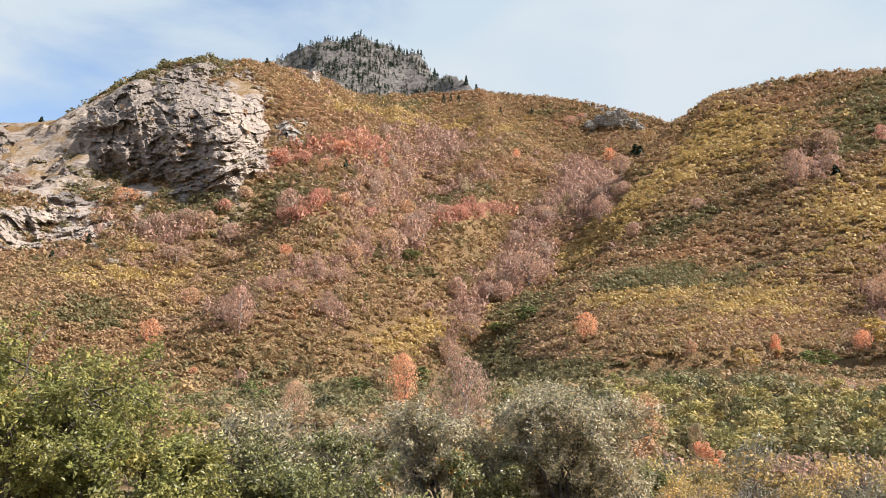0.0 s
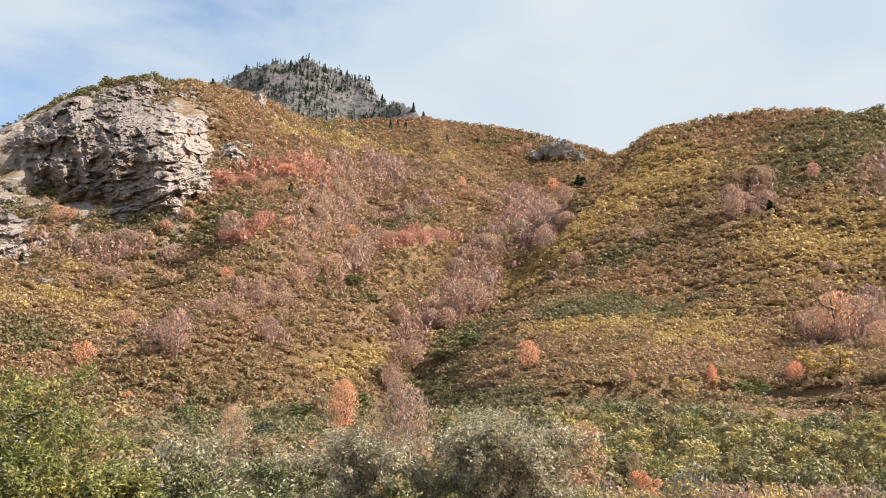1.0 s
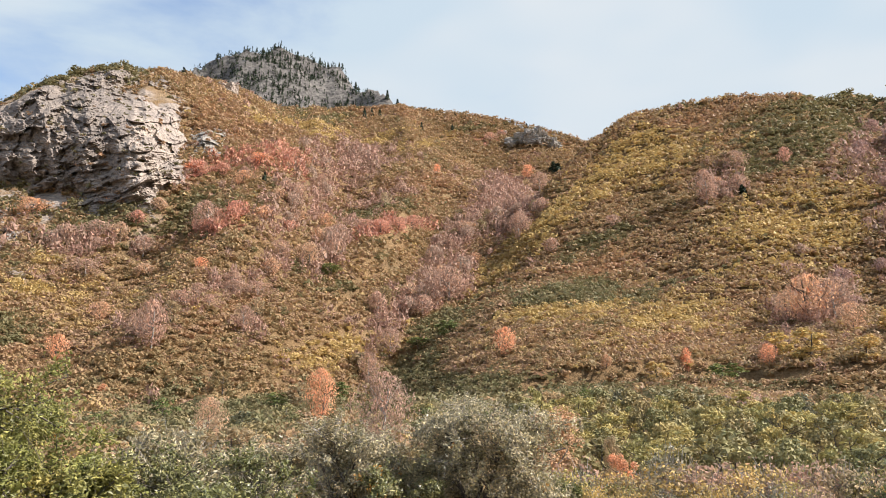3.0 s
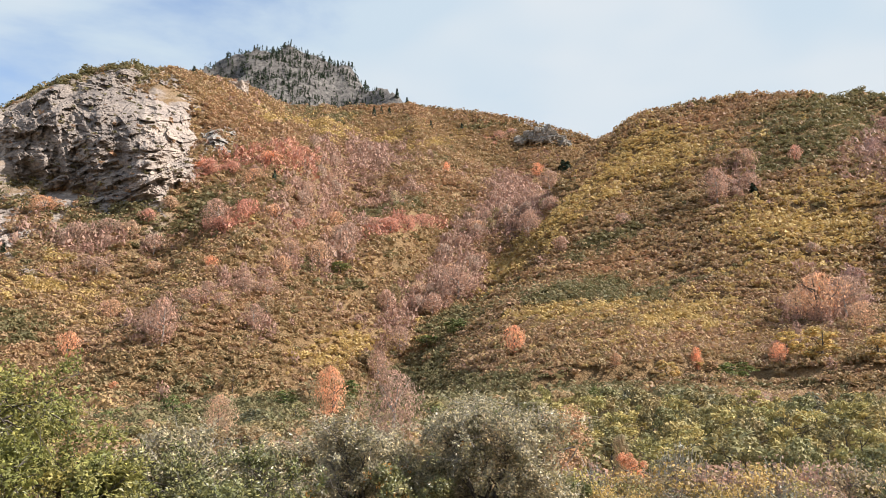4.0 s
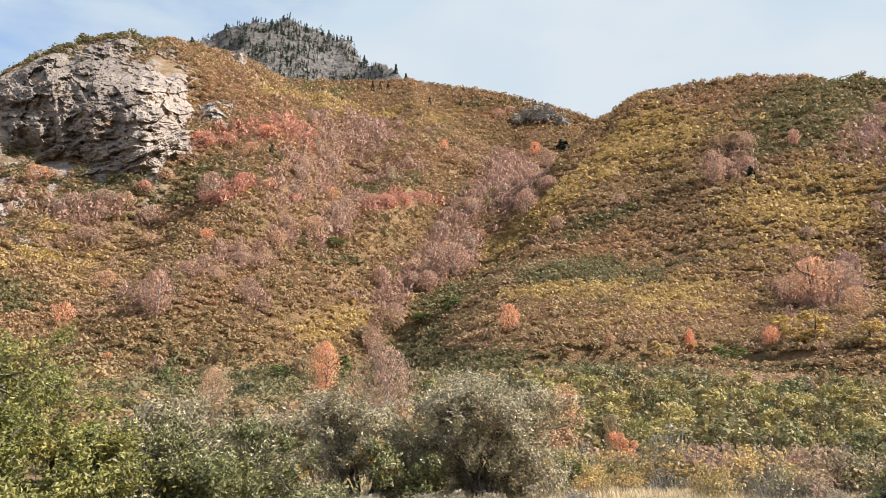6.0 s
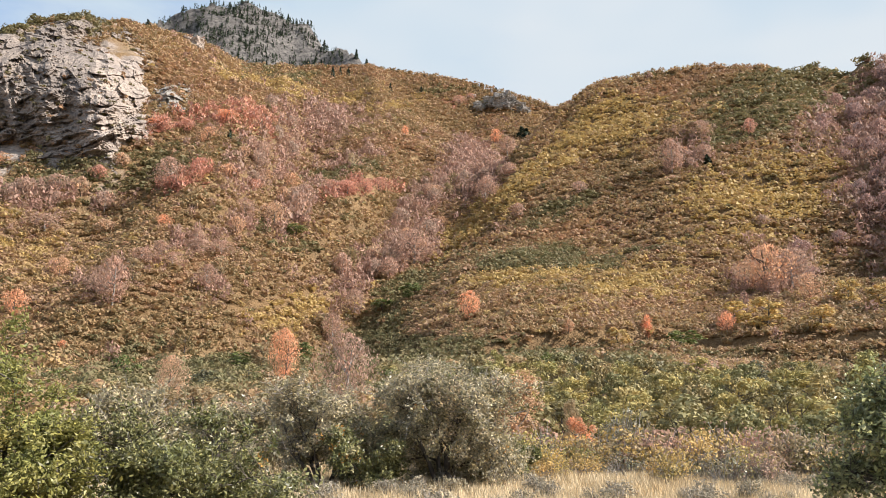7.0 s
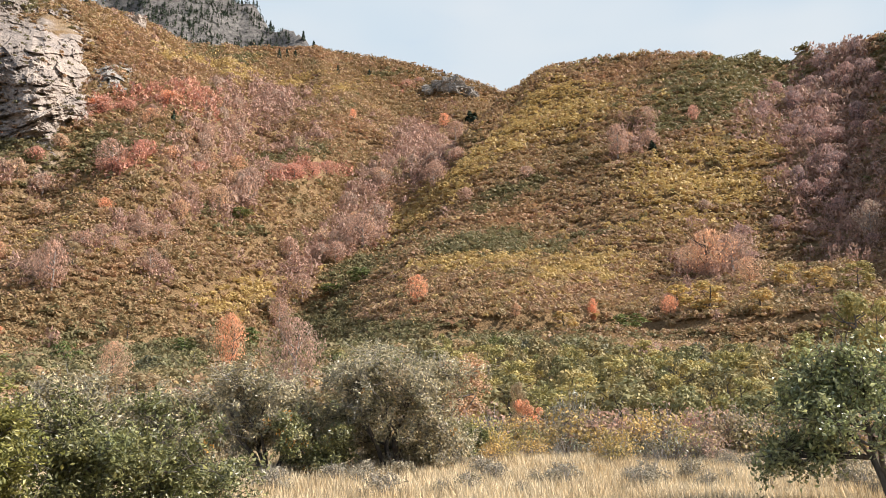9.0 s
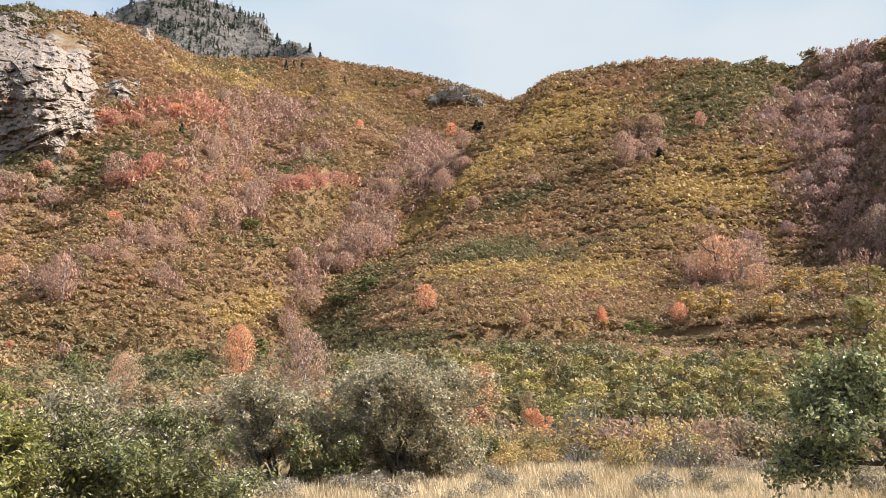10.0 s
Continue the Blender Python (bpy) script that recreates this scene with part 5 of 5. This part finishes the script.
EDGE_KINDS = [
    ("mauve", 5, "purple-grey half-bare shrub at the edge of the grass"),
    ("mauve", 8, "purple-grey half-bare shrub at the edge of the grass"),
    ("tan", 9, "dry tan shrub at the edge of the grass"),
    ("gold", 10, "yellow-leaved shrub at the edge of the grass"),
    ("lime", 10, "yellow-green shrub at the edge of the grass"),
    ("grey", 4, "grey bare shrub at the edge of the grass"),
]
edge = [bare_shrub(1200 + i, 1.0, 1.7, leafy, colour, label) for i, (colour, leafy, label) in enumerate(EDGE_KINDS)]
standing = [False] * len(edge)
for i in range(80):
    a, r = rng.uniform(7, 44), rng.uniform(22.0, 26.5)
    x, y = r * math.sin(radians(a)), r * math.cos(radians(a))
    k = int(rng.choice(6, p=[0.10, 0.10, 0.17, 0.24, 0.30, 0.09]))
    s = rng.uniform(0.6, 1.15) * (1.3 if r > 24.5 else 0.85)
    m = Matrix.LocRotScale((x, y, ground_at(x, y) - 0.03), Euler((0, 0, rng.uniform(0, 6.28))), (s * rng.uniform(0.9, 1.3), s * rng.uniform(0.9, 1.3), s))
    if not standing[k]:
        edge[k].matrix_basis = m
        standing[k] = True
    else:
        made = copy_thing(edge[k], Matrix.Identity(4))
        made.matrix_basis = m
# taller bare shrubs that stand clear of the rest
for az, r, tall in ((19.8, 26.0, 1.9), (19.0, 26.6, 1.5), (30.5, 25.0, 1.2), (32.0, 25.5, 1.1), (14.5, 24.4, 1.2)):
    x, y = r * math.sin(radians(az)), r * math.cos(radians(az))
    made = copy_thing(edge[5 if tall > 1.15 else 0], Matrix.Identity(4))
    made.matrix_basis = Matrix.LocRotScale((x, y, ground_at(x, y) - 0.03), Euler((0, 0, az)), (tall * 0.72, tall * 0.72, tall))
    made["label"] = "grey bare twiggy shrub standing before the oaks"


# ---- the oaks near the meadow ----
def crooked(rng, a, b, bend, steps=6):
    """A crooked path from a to b."""
    a, b = np.asarray(a, float), np.asarray(b, float)
    s = np.linspace(0, 1, steps)[:, None]
    size = np.linalg.norm(b - a)
    return a + (b - a) * s + np.cumsum(rng.normal(0, bend * size / steps, (steps, 3)), 0) * s * (1 - 0.3 * s) + np.array([0, 0, 0.10 * size]) * s * (1 - s)


def big_oak(at, h, w, seed, leaf, many, q, label, stems=3, tips=130, skirt=0.12, bare=0.3, orange=0, lumps=11, shift=(0.0, 0.0), low=0.16, clump=0.20, arms=()):
    """A spreading scrub oak: crooked stems, limbs to each leafy mass, branches, twigs, and leaves along the twigs."""
    rng = np.random.default_rng(seed)
    ob = new("oak_tree")
    ob.matrix_world = pose(*at)
    forks = []
    for i in range(stems):
        a = 6.28 * i / stems + rng.uniform(-0.6, 0.6)
        top = np.array([math.cos(a) * 0.16 * w, math.sin(a) * 0.16 * w, rng.uniform(0.4, 0.62) * h])
        path = crooked(rng, (0.10 * math.cos(a), 0.10 * math.sin(a), -0.2), top, 0.5, 7)
        part("stem", mesh_of("stem", *tube(path, np.linspace(0.024, 0.011, 7) * h, 8), M_BARK, True), ob)
        forks.extend(path[2:])
    forks = np.array(forks)
    leaf_at, out_at = [], []
    for k in range(lumps + len(arms)):
        a = 6.28 * (k * 0.382) + rng.uniform(-0.3, 0.3)
        zc = rng.uniform(low, 0.84)
        rad = 0.36 * w * math.sqrt(max(0.05, 1 - ((zc - 0.35) / 0.62) ** 2)) * rng.uniform(0.55, 1.0)
        c = np.array([math.cos(a) * rad + shift[0] * (1 - zc), math.sin(a) * rad + shift[1] * (1 - zc), zc * h])
        if k >= lumps:
            c = np.array(arms[k - lumps])
        start = forks[np.argmin(np.linalg.norm(forks - c * [0.5, 0.5, 0.7], axis=1))]
        spine = crooked(rng, start, c, 0.45, 7)
        wood = [tube(spine, np.linspace(0.011, 0.004, 7) * h, 6)]
        spray = []
        for _ in range(tips // lumps):
            d = unit(rng.normal(0, 1, 3))
            tip = c + d * np.array([clump * w, clump * w, 0.85 * clump * h]) * rng.uniform(0.35, 1.1)
            tip[2] = max(tip[2], skirt * h)
            s = int(rng.integers(2, 7))
            path = crooked(rng, spine[s], tip, 0.5, 5)
            wood.append(tube(path, np.linspace(0.0042, 0.0018, 5) * h, 4))
            leafy = rng.uniform() > bare
            for _ in range(8 if bare > 0.4 else 6):
                p0 = path[int(rng.integers(2, 5))]
                end = p0 + unit(rng.normal(0, 1, 3) + 0.6 * d + [0, 0, 0.15]) * rng.uniform(0.06, 0.13) * w
                end[2] = max(end[2], 0.04)
                tw = crooked(rng, p0, end, 0.6, 4)
                spray.append(tube(tw[[0, 1, 3]], [0.0055, 0.0045, 0.0025], 3))
                if leafy or rng.uniform() < 0.35:
                    leaf_at.append(tw)
                    out_at.append(d)
        limb = part("limb", mesh_of("limb", *gather(wood), M_BARK, True), ob)
        tagged(part("twig_spray", mesh_of("twig_spray", *gather(spray), M_TWIG if bare > 0.4 else M_BARK, True), limb), kind="stuff")
    tw, out = np.array(leaf_at), np.array(out_at)
    pick = rng.integers(0, len(tw), many)
    along = rng.uniform(0.2, 1.0, many) * 2.999
    i0 = along.astype(int)
    p = tw[pick, i0] + (tw[pick, i0 + 1] - tw[pick, i0]) * (along - i0)[:, None] + rng.normal(0, 0.055, (many, 3))
    p[:, 2] = np.maximum(p[:, 2], 0.03)
    part("crown", mesh_of("crown", *leaves(p, 0.5 * out[pick] + rng.normal(0, 0.5, p.shape) + [0, 0, 0.55], q, rng, 1.8, 0.4), leaf), ob)
    if orange:
        mid = p[rng.integers(0, len(p), orange // 14)]
        po = np.repeat(mid, 14, 0) + rng.normal(0, 0.06, (len(mid) * 14, 3))
        part("turning_foliage", mesh_of("turning_foliage", *leaves(po, rng.normal(0, 1, po.shape), q, rng, 1.6, 0.5), M_OAK_ORANGE), ob, "orange turning leaves")
    return tagged(ob, label, "oak tree")


def by_bearing(az, r):
    x, y = r * math.sin(radians(az)), r * math.cos(radians(az))
    return (x, y, ground_at(x, y))


big_oak(by_bearing(-27.0, 13.0), 3.75, 4.3, 31, M_OAK_SUN, 52000, 0.038, "leafy sunlit green oak with a few orange leaves", 4, 230, 0.04, orange=260, lumps=20, low=0.05)
big_oak(by_bearing(-19.8, 11.5), 2.1, 2.9, 32, M_OAK_SUN, 30000, 0.036, "low bushy green oak in sunlight", 4, 150, 0.05, orange=90, lumps=13)
big_oak(by_bearing(-8.6, 12.0), 1.7, 3.6, 33, M_OAK_DARK, 34000, 0.035, "low dark green oak bush with glossy leaves", 5, 170, 0.05, 0.4, 40, 15, low=0.06)
big_oak(by_bearing(0.0, 20.5), 2.65, 3.1, 35, M_OAK_DRY, 21000, 0.044, "grey-green scrub oak with many bare twigs", 4, 200, 0.06, 0.55, 60, 15)
big_oak(by_bearing(7.9, 20.7), 2.95, 4.3, 36, M_OAK_DRY, 37000, 0.044, "broad grey-green scrub oak with dry leaves", 5, 260, 0.04, 0.42, 110, 19, low=0.1)
big_oak(by_bearing(2.6, 19.6), 1.35, 2.4, 44, M_OAK_DARK, 9000, 0.045, "low green oak bush with a few rusty leaves", 3, 90, 0.04, 0.35, 260, 8, low=0.08)
big_oak(by_bearing(-5.5, 25.0), 2.4, 4.4, 37, M_OAK_DRY, 14000, 0.065, "grey-green scrub oak with many bare twigs", 4, 170, 0.05, 0.55, 0, 14)
big_oak(by_bearing(-13.0, 25.0), 2.35, 5.0, 38, M_OAK_DRY, 15000, 0.065, "grey-green scrub oak with many bare twigs", 4, 170, 0.05, 0.55, 0, 15)
big_oak(by_bearing(12.4, 22.5), 0.95, 1.6, 41, M_OAK_DARK, 4000, 0.05, "small green oak bush at the edge of the grass", 3, 50, 0.05, 0.3, 0, 6)
to_meadow = [(-0.785 * d, 0.62 * d, z) for d, z in ((1.75, 0.78), (1.45, 0.84), (1.1, 0.90), (1.32, 1.62), (1.1, 1.95), (0.8, 1.55), (0.7, 2.2), (0.35, 1.9))]
big_oak(by_bearing(38.9, 14.0), 2.6, 3.4, 39, M_OAK_SHADE, 15000, 0.045, "dark glossy-leaved oak leaning over the meadow", 3, 100, 0.2, 0.35, 60, 9, (-0.3, 0.2), 0.36, 0.085, to_meadow)

# ---- meadow ----
rng = np.random.default_rng(77)


def tuft(rng, blades, high, wide):
    a, lean = rng.uniform(0, 6.28, blades), rng.uniform(0.05, 0.9, blades)
    base = rng.normal(0, wide * 0.3, (blades, 3)) * [1, 1, 0]
    h = high * rng.uniform(0.55, 1.15, blades)
    tip = base + np.stack([np.cos(a) * lean * h, np.sin(a) * lean * h, h], 1)
    side = np.stack([-np.sin(a), np.cos(a), 0 * a], 1) * 0.011
    v = np.stack([base - side, base + side, tip], 1).reshape(-1, 3)
    return v, np.arange(len(v)).reshape(-1, 3)


tufts = [tuft(rng, 13, 0.23, 0.40) for _ in range(8)]
x, y = scatter(rng, 9500, (-14, 46), (12, 28))
ob = planted("dry_grass", x, y, tufts, rng.uniform(0.6, 1.25, len(x)), rng, M_GRASS, "dry straw-coloured meadow grass", 0.02)
tagged(ob, category="grass")


def sagebrush(seed):
    rng = np.random.default_rng(seed)
    ob = new("sagebrush")
    stems = []
    for i in range(16):
        a, t = rng.uniform(0, 6.28), rng.uniform(0.15, 0.6)
        tip = np.array([math.cos(a) * t * 0.5, math.sin(a) * t * 0.5, rng.uniform(0.35, 0.6)])
        stems.append(tube([(0, 0, -0.05), tip * [0.5, 0.5, 0.4], tip], [0.014, 0.009, 0.003], 3))
    tagged(part("twig_spray", mesh_of("twig_spray", *gather(stems), M_TWIG), ob), kind="stuff")
    part("crown", mesh_of("crown", *lumpy(rng, 420, 7, 0.95, 0.62, 0.045), M_SAGE), ob)
    return tagged(ob, "grey-green sagebrush among dry grass", "shrub", "sagebrush in the meadow")


sages = [sagebrush(900 + i) for i in range(4)]
for i in range(85):
    a, r = rng.uniform(-4, 45), rng.uniform(15, 25)
    x, y = r * math.sin(radians(a)), r * math.cos(radians(a))
    s = rng.uniform(0.4, 0.95)
    m = Matrix.LocRotScale((x, y, ground_at(x, y)), Euler((0, 0, i)), (s, s, s * 0.9))
    if i < 4:
        sages[i].matrix_basis = m
    else:
        made = copy_thing(sages[i % 4], Matrix.Identity(4))
        made.matrix_basis = m
